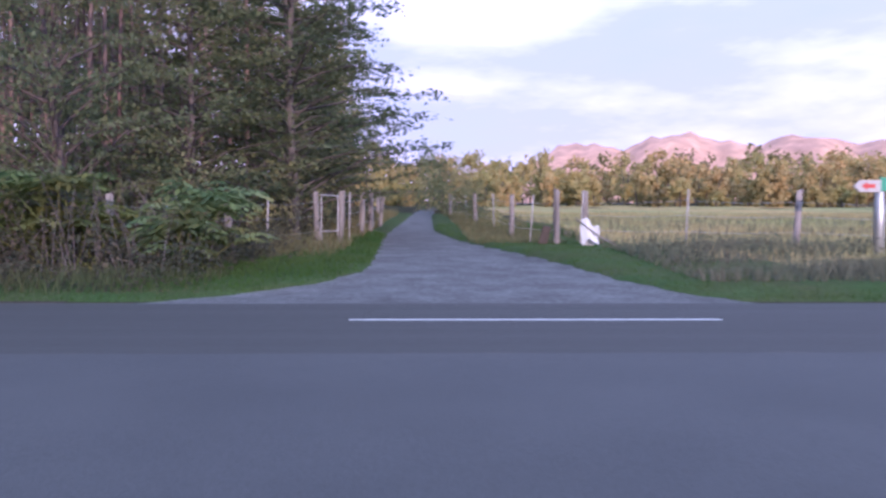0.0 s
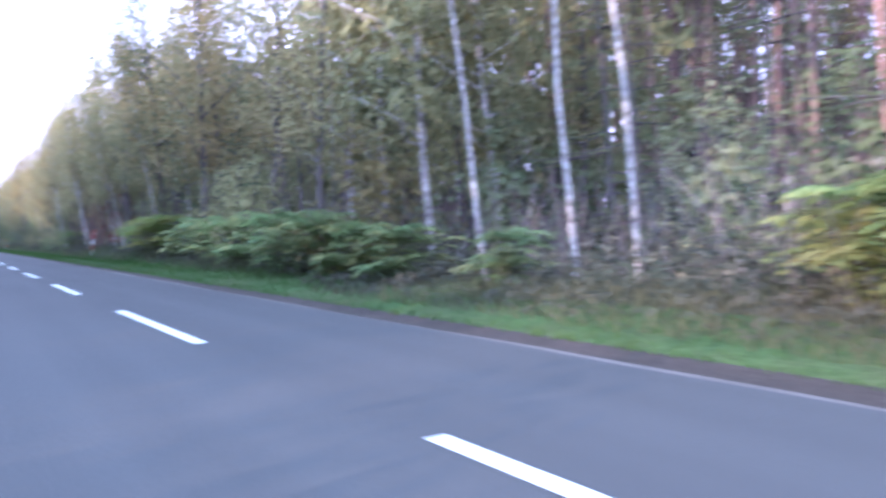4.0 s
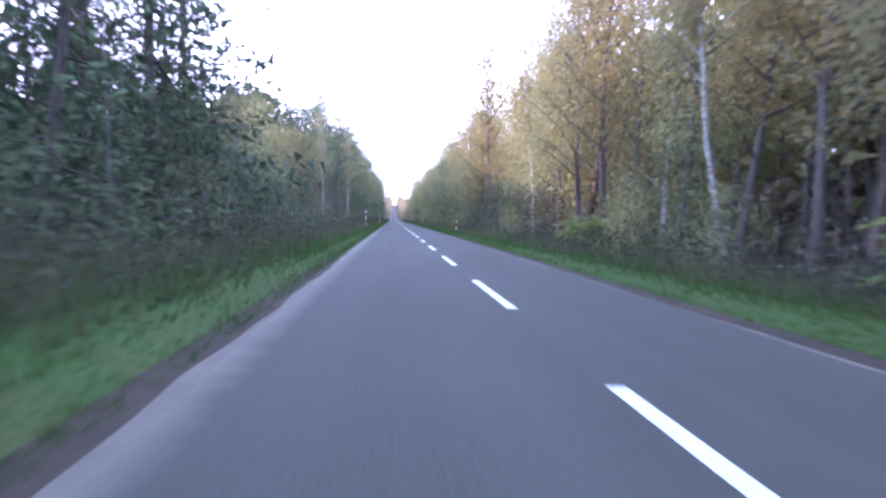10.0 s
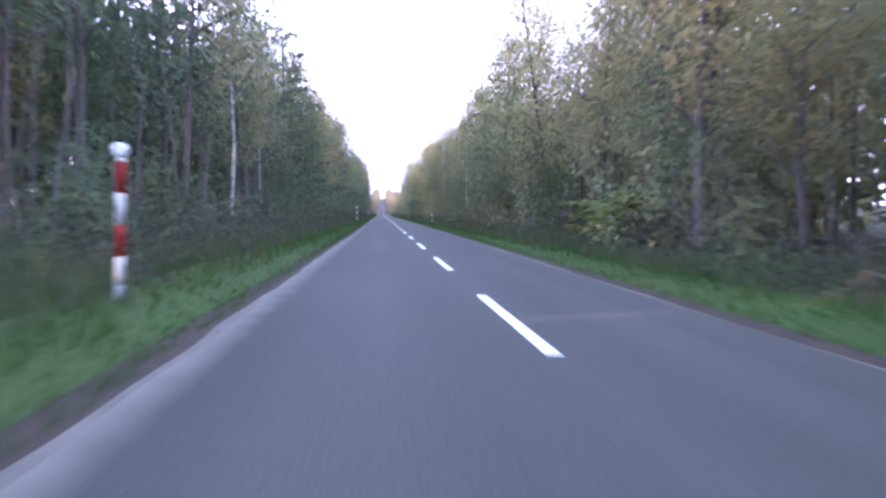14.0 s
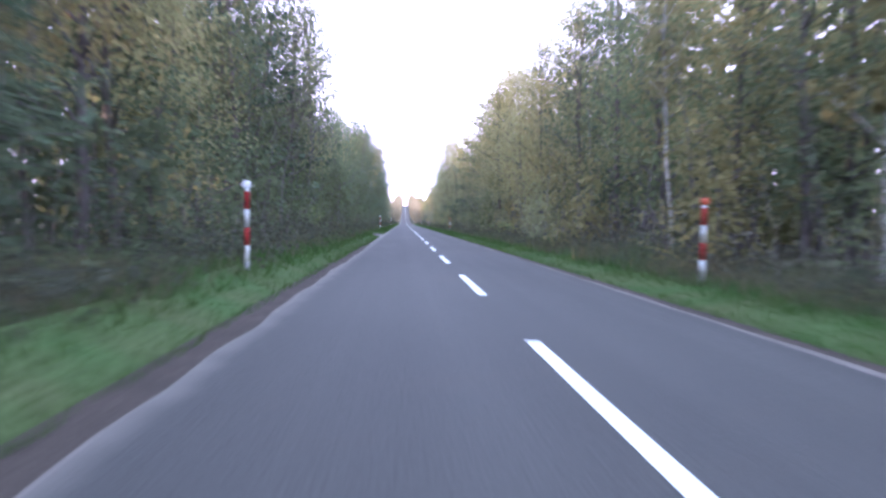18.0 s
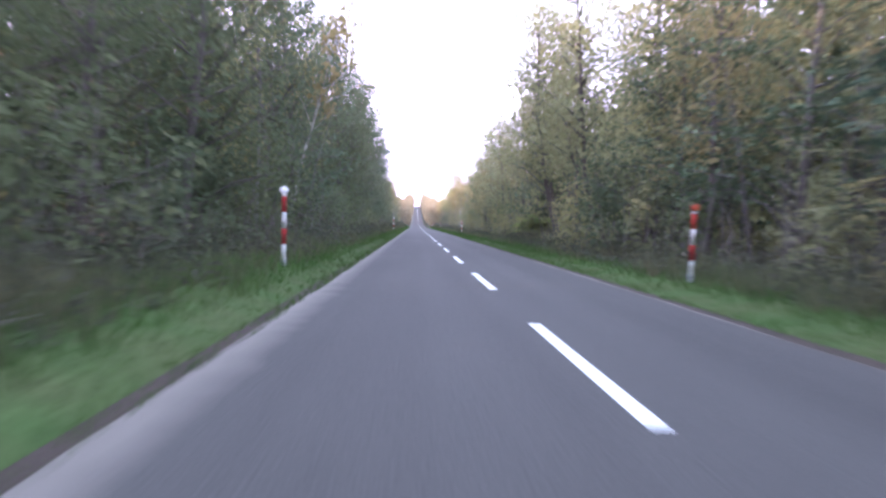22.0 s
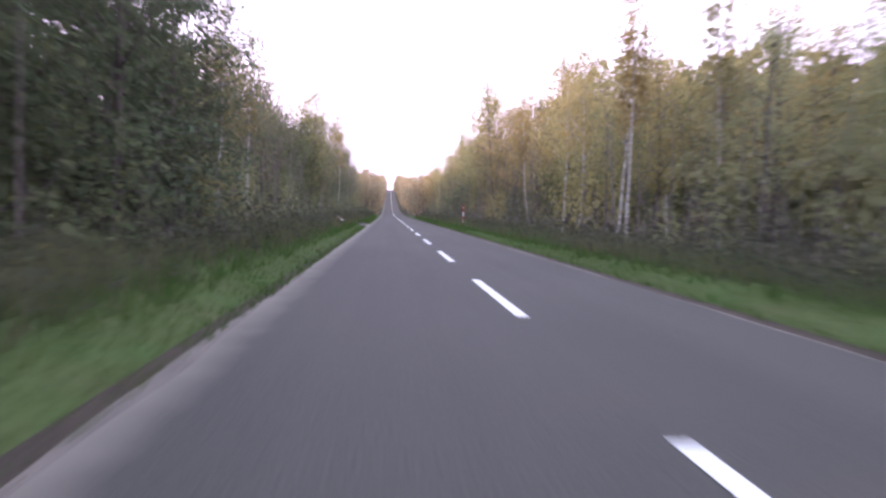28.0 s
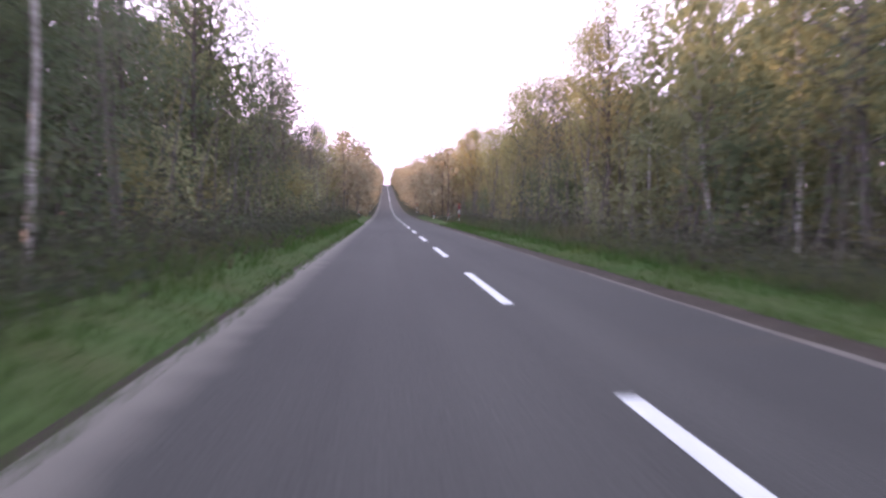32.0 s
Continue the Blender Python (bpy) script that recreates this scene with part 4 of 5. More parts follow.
# ---------------------------------------------------------------- snow poles, delineators
def ring_mesh(profile, sides=10, base=None):
    """A lathe about z: profile is (radius, height) pairs."""
    bm = bmesh.new()
    rings = []
    for r, z in profile:
        rings.append([bm.verts.new((r * math.cos(2 * math.pi * j / sides), r * math.sin(2 * math.pi * j / sides), z)) for j in range(sides)])
    for a, b in zip(rings, rings[1:]):
        for j in range(sides):
            bm.faces.new((a[j], a[(j + 1) % sides], b[(j + 1) % sides], b[j]))
    bm.faces.new(rings[0][::-1])
    bm.faces.new(rings[-1])
    for f in bm.faces:
        f.smooth = len(f.verts) == 4
    return bm


def box_mesh(sx, sy, sz, at=(0, 0, 0), bevel=0.006):
    bm = bmesh.new()
    bmesh.ops.create_cube(bm, size=1.0, matrix=Matrix.Translation(at) @ Matrix.Diagonal((sx, sy, sz, 1)))
    if bevel:
        bmesh.ops.bevel(bm, geom=bm.edges[:], offset=bevel, segments=1, affect="EDGES")
    return bm


def disc_mesh(radius, depth, at, facing=-1):
    """A dished round reflector standing upright, facing along y."""
    bm = ring_mesh(((radius * 0.86, 0.0), (radius, depth * 0.3), (radius, depth * 0.7), (radius * 0.86, depth), (radius * 0.3, depth * 1.15)), 18)
    bmesh.ops.transform(bm, matrix=Matrix.Translation(at) @ Matrix.Rotation(radians(90 * -facing), 4, "X"), verts=bm.verts)
    return bm


def snow_pole(label, disc_mat):
    pole = tagged(new("snow_pole"), label, "snow pole", "roadside snow poles")
    r, z = 0.048, -0.35
    part("base_sleeve", ring_mesh(((r * 1.12, z), (r * 1.12, 0.16), (r * 1.0, 0.18))), STEEL, pole, "scuffed steel ground sleeve")
    for k, (h0, h1, m_) in enumerate(((0.17, 0.52, WHITE), (0.52, 0.88, RED), (0.88, 1.24, WHITE), (1.24, 1.60, RED))):
        part("white_band" if m_ is WHITE else "red_band", ring_mesh(((r, h0), (r, h1 - 0.004), (r * 0.97, h1))), m_, pole)
    part("cap", ring_mesh(((r, 1.60), (r * 1.05, 1.62), (r * 0.5, 1.66))), WHITE, pole)
    part("reflector", disc_mesh(0.085, 0.03, (0, -0.01, 1.73)), disc_mat, pole, "round reflector disc")
    part("reflector_stem", ring_mesh(((0.014, 1.64), (0.014, 1.72)), 6), STEEL, pole)
    return pole


REFLECT_WHITE = mat("white_reflector", (0.80, 0.80, 0.82), 0.25, 0.3, 20.0)
REFLECT_ORANGE = mat("orange_reflector", (0.38, 0.085, 0.045), 0.25, 0.3, 20.0)
rng = np.random.default_rng(3)
pole_l = snow_pole("red and white banded snow pole with white reflector", REFLECT_WHITE)
pole_r = snow_pole("red and white banded snow pole with orange reflector", REFLECT_ORANGE)
POLE_YS = (56.2, 136.6, 216.3, 296.3, 376.0, 456.0, 536.0, 616.0)
for k, y in enumerate(POLE_YS):
    for src, x in ((pole_l, -4.15), (pole_r, 4.55 if k == 0 else 4.2)):
        if x < 0 and y in (456.0, 536.0):
            continue
        m = pose(x, y, float(ground_height(x, y)) + 0.02, rng.normal() * 1.5, rng.normal() * 1.5, rng.normal() * 5) @ Matrix.Diagonal((1, 1, 0.9, 1))
        if k == 0 and x > 0:
            m = pose(x, y, 0.1, 3, 8, 0) @ Matrix.Diagonal((1, 1, 0.9, 1))
        if k == 0:
            src.matrix_basis = m
        else:
            stand(src, m)

# leaning delineator beside the second turn-off, and small white marker posts
post = tagged(new("delineator_post"), "leaning white delineator post with orange top", "delineator", "delineator posts")
part("shaft", ring_mesh(((0.05, -0.2), (0.05, 0.50), (0.048, 0.52))), WHITE, post)
part("orange_band", ring_mesh(((0.052, 0.52), (0.052, 0.70))), REFLECT_ORANGE, post, "faded orange band")
part("cap", ring_mesh(((0.05, 0.70), (0.054, 0.73), (0.03, 0.78))), WHITE, post)
post.matrix_basis = pose(-4.45, 451.2, float(ground_height(-4.45, 451.2)), 8, -56, 0)
for x, y in ((-4.4, 560.0), (4.3, 548.0), (4.3, 569.0)):
    stand(post, pose(x, y, float(ground_height(x, y)), 1, 2, 0))

# ---------------------------------------------------------------- fence posts along the lane and the meadow
def wood_post(rng, h, r, name="fence_post"):
    """A split, weathered post: uneven many-sided shaft with a slanting top."""
    bm = bmesh.new()
    rings = []
    for z in (-0.4, 0.3, 0.8, h - 0.05, h):
        ring = []
        for j in range(7):
            a = 2 * math.pi * j / 7
            q = r * (1 + 0.12 * math.sin(3 * a + z * 2) + rng.normal() * 0.05)
            ring.append(bm.verts.new((q * math.cos(a) + 0.02 * z * math.sin(z), q * math.sin(a), z + (0.04 * math.cos(a) if z == h else 0))))
        rings.append(ring)
    for a, b in zip(rings, rings[1:]):
        for j in range(7):
            bm.faces.new((a[j], a[(j + 1) % 7], b[(j + 1) % 7], b[j]))
    bm.faces.new(rings[-1])
    return bm


def steel_stake(h):
    return ring_mesh(((0.026, -0.4), (0.026, h - 0.02), (0.018, h)), 7)


rng = np.random.default_rng(9)
fence_wood, fence_steel = None, None
POSTS = (  # x, y, height over ground, kind
    (8.84, 6.77, 1.75, "wood"), (10.97, 5.75, 1.70, "steel"), (12.76, 4.84, 1.70, "wood"), (13.33, 3.79, 1.75, "steel"),
    (15.48, 2.53, 1.80, "wood"), (16.63, 1.96, 1.85, "wood"), (17.63, 1.75, 1.8, "steel"), (21.63, 1.64, 1.75, "wood"), (25.63, 1.58, 1.75, "wood"),
    (31.6, 1.50, 1.7, "wood"), (39.6, 1.9, 1.7, "wood"), (47.6, 2.6, 1.7, "wood"), (28.4, 1.6, 1.7, "steel"), (35.0, 1.7, 1.7, "steel"),
    (7.15, 10.2, 1.65, "steel"), (7.9, 13.0, 1.4, "wood"),
    (49.5, -2.8, 1.7, "wood"), (39.5, -3.55, 1.75, "steel"), (34.5, -3.8, 1.75, "wood"), (27.5, -4.3, 1.75, "steel"),
    (21.85, -4.55, 1.8, "wood"), (18.5, -4.85, 1.8, "steel"), (16.75, -5.55, 1.95, "wood"), (16.9, -6.4, 1.9, "steel"), (17.8, -6.75, 1.9, "wood"),
    (13.4, -8.95, 1.85, "steel"), (14.3, -12.8, 1.9, "wood"), (12.8, -18.0, 1.8, "wood"))
for x, y, h, kind in POSTS:
    z = float(ground_height(x, y))
    src = fence_wood if kind == "wood" else fence_steel
    m = pose(x, y, z, rng.normal() * 2.0, rng.normal() * 2.0, rng.uniform(0, 360)) @ Matrix.Diagonal((1, 1, h / 1.8, 1))
    if src is None:
        name = "fence_post" if kind == "wood" else "fence_stake"
        ob = part(name, wood_post(rng, 1.8, 0.105) if kind == "wood" else steel_stake(1.8), WOOD_GREY if kind == "wood" else SIGN_WHITE, None)
        tagged(ob, "weathered grey wooden fence post in weeds" if kind == "wood" else "thin pale metal fence stake in weeds", "fence post",
               "wooden fence posts" if kind == "wood" else "metal fence stakes")
        ob.matrix_basis = m
        if kind == "wood":
            fence_wood = ob
        else:
            fence_steel = ob
    else:
        stand(src, m)

# sagging fence wires between neighbouring posts
def wire(a, b, z_a, z_b):
    pts = [np.array(a) * (1 - t) + np.array(b) * t for t in np.linspace(0, 1, 6)]
    pts = [(p[0], p[1], z_a * (1 - t) + z_b * t - 0.05 * math.sin(math.pi * t)) for p, t in zip(pts, np.linspace(0, 1, 6))]
    return tube(pts, [0.005] * 6, 4)


for run in ((0, 1, 2, 3, 4), (5, 6, 7, 8, 12, 9, 13, 10, 11), (16, 17, 18, 19, 20, 21, 22), (24, 25, 26, 27)):
    fence = tagged(new("wire_fence"), "sagging thin wire strung between the fence posts", "fence wire", "fence wires")
    for a, b in zip(run, run[1:]):
        (xa, ya, ha, _), (xb, yb, hb, _) = POSTS[a], POSTS[b]
        for lift in (0.55, 1.05, 1.5):
            mesh_object("wire", *wire((xa, ya), (xb, yb), float(ground_height(xa, ya)) + lift, float(ground_height(xb, yb)) + lift), STEEL, fence)

# tube gate frame between the two posts at the lane's mouth
gate = tagged(new("gate_frame"), "narrow pale metal gate frame between two posts", "gate")
g0, g1 = np.array((15.55, 2.45)), np.array((16.5, 2.02))
gz = float(ground_height(16.0, 2.2))
for name, a, b in (("upright", (*g0, gz), (*g0, gz + 1.72)), ("upright", (*g1, gz), (*g1, gz + 1.72)), ("rail", (*g0, gz + 1.70), (*g1, gz + 1.70)), ("rail", (*g0, gz + 0.5), (*g1, gz + 0.5))):
    mesh_object(name, *tube([a, (np.array(a) + np.array(b)) / 2, b], [0.021] * 3, 7), SIGN_WHITE, gate, smooth=True)

# dark plank leaning on the thick post by the lane
plank = part("leaning_board", box_mesh(0.30, 0.04, 0.85, (0, 0, 0.36)), BARK, None)
tagged(plank, "dark weathered board leaning against a fence post", "board")
plank.matrix_basis = pose(16.2, -4.95, float(ground_height(16.2, -4.95)), 32, 4, -80)

# white sheeting slung over a stick beside the fence
bm = bmesh.new()
bmesh.ops.create_grid(bm, x_segments=14, y_segments=14, size=0.5)
for v in bm.verts:
    u, w = v.co.x, v.co.y
    v.co = Vector((u * 0.75 + 0.06 * math.sin(w * 9), (abs(w) ** 1.2) * math.copysign(0.42, w), 0.88 - abs(w) * 1.5 + 0.05 * math.sin(u * 11) + 0.16 * math.sin(u * 4 + w * 3)))
bmesh.ops.solidify(bm, geom=bm.faces[:], thickness=0.012)
sheeting = part("tarpaulin", bm, CLOTH, None)
tagged(sheeting, "crumpled white sheeting slung by the fence", "tarpaulin")
sheeting.matrix_basis = pose(15.0, -6.35, float(ground_height(15.0, -6.35)) - 0.02, 0, 0, 70) @ Matrix.Diagonal((0.72, 0.72, 0.95, 1))
stick = mesh_object("stick", *tube([(14.4, -7.25, float(ground_height(14.4, -7.25))), (14.8, -6.6, 1.0), (15.1, -5.95, 1.55)], (0.035, 0.03, 0.022), 6), WOOD_GREY)
tagged(stick, "grey stick propped through the white sheeting", "stick")

# signpost at the meadow's edge
sign = tagged(new("sign_post"), "grey signpost with white red-marked arrow and green panel", "road sign")
part("post", ring_mesh(((0.15, -0.4), (0.15, 1.55), (0.13, 1.62), (0.12, 2.15), (0.10, 2.18)), 12), STEEL, sign, "thick grey post")
bm = bmesh.new()
outline = [(-0.25, -0.17), (0.36, -0.17), (0.36, 0.17), (-0.25, 0.17), (-0.42, 0.0)]
front = [bm.verts.new((-0.02, -p[0], p[1])) for p in outline]
back = [bm.verts.new((0.02, -p[0], p[1])) for p in outline]
bm.faces.new(front)
bm.faces.new(back[::-1])
for j in range(5):
    bm.faces.new((front[j], front[(j + 1) % 5], back[(j + 1) % 5], back[j]))
bmesh.ops.recalc_face_normals(bm, faces=bm.faces)
panel = part("arrow_panel", bm, SIGN_WHITE, sign, "white arrow-shaped panel")
panel.matrix_basis = pose(-0.16, 0.42, 2.05)
bm = bmesh.new()
arrow = [(-0.20, 0.0), (-0.05, 0.11), (0.0, 0.05), (0.2, 0.06), (0.2, -0.06), (0.0, -0.05), (-0.05, -0.11)]
bm.faces.new([bm.verts.new((-0.026, -p[0], p[1])) for p in arrow])
part("arrow_mark", bm, RED, panel, "red arrow shape")
green = part("green_panel", box_mesh(0.03, 0.62, 0.40, (-0.16, -0.22, 2.10)), GREEN_SIGN, sign, "plain green panel")
sign.matrix_basis = pose(11.7, -13.95, float(ground_height(11.7, -13.95)) - 0.05)

# ---------------------------------------------------------------- big-leaved weed bushes and small red maples
def weed_bush(rng, stems, tall, leaf):
    """Stalks that end in arching fronds of paired leaflets."""
    bush = tagged(new("weed_bush"), "tall weed bush with arching feathered green leaves", "bush", "weed bushes")
    parts, verts = [], []
    for k in range(stems):
        a, reach = rng.uniform(0, 6.283), rng.uniform(0.05, 0.5) * tall
        top = np.array([np.cos(a) * reach, np.sin(a) * reach, tall * rng.uniform(0.3, 0.95) * (1 - 0.35 * reach / tall)])
        root = np.array([*(rng.normal(size=2) * 0.2), -0.1])
        parts.append(tube(bent_line(rng, root, top, 0.06, 3), (0.016, 0.013, 0.009), 4))
        for j in range(6):
            b_ = a + j * 1.047 + rng.normal() * 0.3
            out = np.array([np.cos(b_), np.sin(b_), 0.0])
            side_ = np.array([-np.sin(b_), np.cos(b_), 0.0])
            length = leaf * rng.uniform(2.0, 3.2)
            rise = rng.uniform(0.45, 1.0)
            for q in range(7):
                t_ = (q + 1.2) / 8
                p = top + out * length * t_ + np.array([0, 0, length * (rise * t_ - 0.75 * t_ * t_)])
                size = leaf * (1.0 - 0.55 * abs(t_ - 0.45)) * rng.uniform(0.8, 1.15)
                for s_ in (-1, 1):
                    d = side_ * s_ * 0.85 + out * 0.45 + np.array([0, 0, -0.28 + rng.normal() * 0.15])
                    w_ = out * 0.20 * size
                    verts += [p, p + d * size * 0.5 + w_, p + d * size, p + d * size * 0.5 - w_]
    v = np.array(verts)
    mesh_object("stem", *join(parts), LEAF_WEED, bush)
    mesh_object("foliage", v, np.arange(len(v)).reshape(-1, 4), LEAF_WEED, bush)
    return bush


rng = np.random.default_rng(13)
for k in range(3):
    master("weed", weed_bush(rng, 15, 1.7, 0.30))
for x, y, s in ((6.9, 7.2, 1.12), (7.5, 6.6, 0.8), (5.3, 9.9, 0.75), (5.7, 10.8, 0.7), (4.7, 8.8, 0.72), (6.7, 4.1, 1.0), (7.7, 4.3, 0.85), (4.75, 15.8, 0.5), (4.8, 18.7, 0.6), (4.75, 20.5, 0.65), (4.9, 22.4, 0.75), (4.8, 24.5, 0.8),
                (5.0, 27.0, 0.85), (5.0, 30.0, 0.8), (5.2, 33.5, 0.8), (5.8, 36.5, 0.95), (5.6, 40.0, 1.0), (5.5, 42.5, 1.0), (5.9, 45.0, 0.9), (5.9, 92.5, 0.6), (6.1, 95.0, 0.7), (6.2, 97.5, 0.55),
                (5.9, 73.5, 0.9), (6.9, 131.0, 0.6), (5.3, 195.3, 0.7), (5.8, 199.0, 0.8), (6.3, 259.0, 0.55), (6.6, 262.0, 0.6), (6.3, 265.5, 0.55), (-6.6, 64.0, 0.45), (-6.9, 122.0, 0.45),
                (-6.9, 247.0, 0.8), (-7.4, 346.0, 0.5), (6.2, 330.0, 0.9), (-7.2, 284.0, 0.55), (6.3, 152.0, 1.0), (6.1, 155.5, 0.9)):
    plant("weed", rng, x, y, s * 1.2, lean_deg=2)
for x, y, s in ((7.0, 88.0, 0.93), (7.1, 100.0, 0.95), (7.3, 111.0, 0.92), (7.2, 160.0, 0.98), (7.0, 309.0, 0.96), (7.2, 318.0, 1.0), (7.1, 326.0, 0.96), (8.6, 470.0, 1.0), (8.4, 476.5, 0.95), (9.2, 483.0, 1.0), (-8.8, 467.0, 0.85), (-9.4, 474.0, 0.85)):
    plant("olive_tall", np.random.default_rng(int(y)), x, y, s)
for x, y, s in ((-8.0, 86.0, 1.3), (-8.6, 93.0, 1.15), (-8.2, 79.5, 1.0)):
    plant("pine", np.random.default_rng(int(y)), x, y, s, wide=1.25)
for x, y, s in ((7.1, 64.3, 0.9), (8.0, 66.5, 0.95), (7.2, 69.0, 0.7), (8.6, 119.5, 1.3)):
    plant("red", rng, x, y, s)

# ---------------------------------------------------------------- woods behind, undergrowth, grass: uncounted stuff
def woods(name, rng, spots, heights, n_leaf, leaf, leaf_mat, bark, label, face=(0.0, 0.0, 0.9), wide=0.20, low=0.04):
    """Many plain trees far in, joined: stems in one mesh, leaves in another under it."""
    stems, cs, ss = [], [], []
    for (x, y), h in zip(spots, heights):
        z = float(ground_height(x, y))
        stems.append(tube([(x, y, z - 0.2), (x + rng.normal() * 0.15, y + rng.normal() * 0.15, z + h * 0.5), (x + rng.normal() * 0.3, y + rng.normal() * 0.3, z + h * 0.95)], (0.11, 0.08, 0.02), 5))
        k = 14
        cz = z + h * (low + (1 - low) * rng.random(k) ** 0.85)
        rad = h * wide * np.sin(np.pi * np.clip((cz - z) / h, 0.25, 0.97)) ** 0.6
        ang = rng.uniform(0, 6.283, k)
        cc = np.stack([x + rad * np.cos(ang), y + rad * np.sin(ang), cz], -1)
        idx = rng.integers(0, k, n_leaf)
        cs.append(cc[idx] + rng.normal(size=(n_leaf, 3)) * h * 0.055)
        ss.append(leaf * rng.uniform(0.6, 1.4, n_leaf))
    ob = tagged(mesh_object(name, *join(stems), bark, smooth=True), label, "woods", "", "stuff")
    tagged(mesh_object("foliage", *leaf_cloud(np.concatenate(cs), np.concatenate(ss), rng, facing=rng.normal(size=(len(cs) * n_leaf, 3)) * 0.5 + np.array([face])), leaf_mat, ob), "", "", "", "stuff")
    return ob


def wood_spots(rng, xa, xb, ya, yb, step, prof):
    out, hs = [], []
    for y in np.arange(ya, yb, step):
        x, yy = rng.uniform(xa, xb), y + rng.uniform(-1.5, 1.5)
        if not blocked(x, yy):
            out.append((x, yy))
            hs.append(np.interp(yy, *prof) * rng.uniform(0.78, 1.02))
    return out, hs


rng = np.random.default_rng(31)
woods("woods_behind", rng, *wood_spots(rng, -20, -12.8, 12, 640, 1.5, H_LEFT), 240, 0.8, LEAF_GREEN, BARK, "dim green woods behind the roadside trees", (0.7, 0, 0.5))
woods("woods_behind", rng, *wood_spots(rng, 13.0, 20, 24, 640, 1.5, H_RIGHT), 240, 0.8, LEAF_OLIVE, BARK, "dim olive woods behind the roadside trees", (-0.7, 0, 0.5))
woods("woods_behind", rng, *wood_spots(rng, -32, -21, 8, 640, 2.0, H_LEFT), 230, 1.05, LEAF_GREEN, BARK, "dim green woods deep behind the roadside trees", (0.8, 0, 0.4))
woods("woods_behind", rng, *wood_spots(rng, 20, 31, 64, 640, 2.0, H_RIGHT), 230, 1.05, LEAF_OLIVE, BARK, "dim olive woods deep behind the roadside trees", (-0.8, 0, 0.4))
# woods on the far climb wear the leaf colour with painted haze
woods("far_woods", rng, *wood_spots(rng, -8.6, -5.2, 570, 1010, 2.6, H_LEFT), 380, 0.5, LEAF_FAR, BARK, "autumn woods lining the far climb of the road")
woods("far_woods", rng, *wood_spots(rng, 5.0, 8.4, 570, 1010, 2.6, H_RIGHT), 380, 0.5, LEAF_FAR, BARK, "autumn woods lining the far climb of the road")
spots = [(rng.uniform(105, 150), rng.uniform(-190, 60)) for k in range(300)] + [(rng.uniform(99, 110), rng.uniform(-180, 40)) for k in range(130)]
woods("meadow_woods", rng, spots, [rng.uniform(4.5, 9.0) if s[0] > 110 or k % 9 == 0 else rng.uniform(2.0, 5.0) for k, s in enumerate(spots)], 300, 0.68, LEAF_GOLD, BARK, "sunlit autumn trees beyond the meadow", (-0.8, -0.1, 0.45), 0.34)
spots = [(rng.uniform(150, 200), rng.uniform(-250, 90)) for k in range(120)]
woods("meadow_woods", rng, spots, [rng.uniform(7, 12.5) for s in spots], 200, 0.95, LEAF_OLIVE, BARK, "olive autumn trees beyond the meadow", (-0.8, -0.1, 0.45), 0.3)


spots = [(rng.choice((-1, 1)) * rng.uniform(3.5, 26), rng.uniform(1004, 1070)) for k in range(60)]
woods("crest_woods", rng, spots, [rng.uniform(6, 9.5) for s in spots], 440, 0.6, LEAF_OLIVE, BARK, "autumn woods beyond the crest of the road")
woods("larch_stand", rng, far_larches, [rng.uniform(17, 23) for s in far_larches], 110, 0.42, LEAF_OLIVE, BARK_LARCH, "reddish larch trunks deep in the corner wood", wide=0.06, low=0.45)
spots = [(rng.uniform(50, 80), rng.uniform(9, 60)) for k in range(70)] + [(rng.uniform(12, 60), rng.uniform(66, 90)) for k in range(60)]
woods("woods_behind", rng, spots, [rng.uniform(10, 17) for s in spots], 420, 0.75, LEAF_BROWN, BARK, "dim woods at the back of the larch stand")


POLE_SPOTS = [(sx, 56.3 + 80.0 * k) for sx in (-4.15, 4.2) for k in range(7)] + [(-4.45, 451.2), (-4.2, 449.0), (-4.1, 447.0)]


def brush(name, rng, xa, xb, ya, yb, density, tall, leaf, leaf_mat, label, upright=0.2, slim=0.6):
    """Low tangled growth: mounds of leaves over the ground of a strip."""
    n_ = int(abs(xb - xa) * (yb - ya) * density)
    x, y = rng.uniform(min(xa, xb), max(xa, xb), n_), rng.uniform(ya, yb, n_)
    keep = mouth(x, y) < 0.05
    for px_, py_ in POLE_SPOTS:                      # trodden grass about the roadside poles
        keep &= ~((np.abs(x - px_) < 0.6) & (y > py_ - 3.5) & (y < py_ + 0.7))
    x, y = x[keep], y[keep]
    mound = 0.55 + 0.45 * np.sin(x * 1.7 + np.sin(y * 0.37) * 2.0) * np.sin(y * 0.9 + np.sin(x * 0.8)) + 0.25 * np.sin(y * 2.3)
    mound = mound * (0.85 + 0.4 * np.sin(y * 0.31 + np.sin(x * 0.5 + y * 0.11) * 1.4))
    inner = 0.8 + 0.2 * smoothstep(0, 0.8, np.abs(x - xa))
    z = ground_height(x, y) + rng.random(len(x)) ** 0.7 * tall * np.clip(mound, 0.15, 1.3) * (0.35 + 0.65 * inner)
    c = np.stack([x, y, z], -1)
    return tagged(mesh_object(name, *leaf_cloud(c, leaf * rng.uniform(0.5, 1.4, len(x)), rng, upright, slim, facing=np.tile((-0.35 * np.sign(xb), 0.0, 0.9), (len(x), 1))), leaf_mat), label, "undergrowth", "", "stuff")


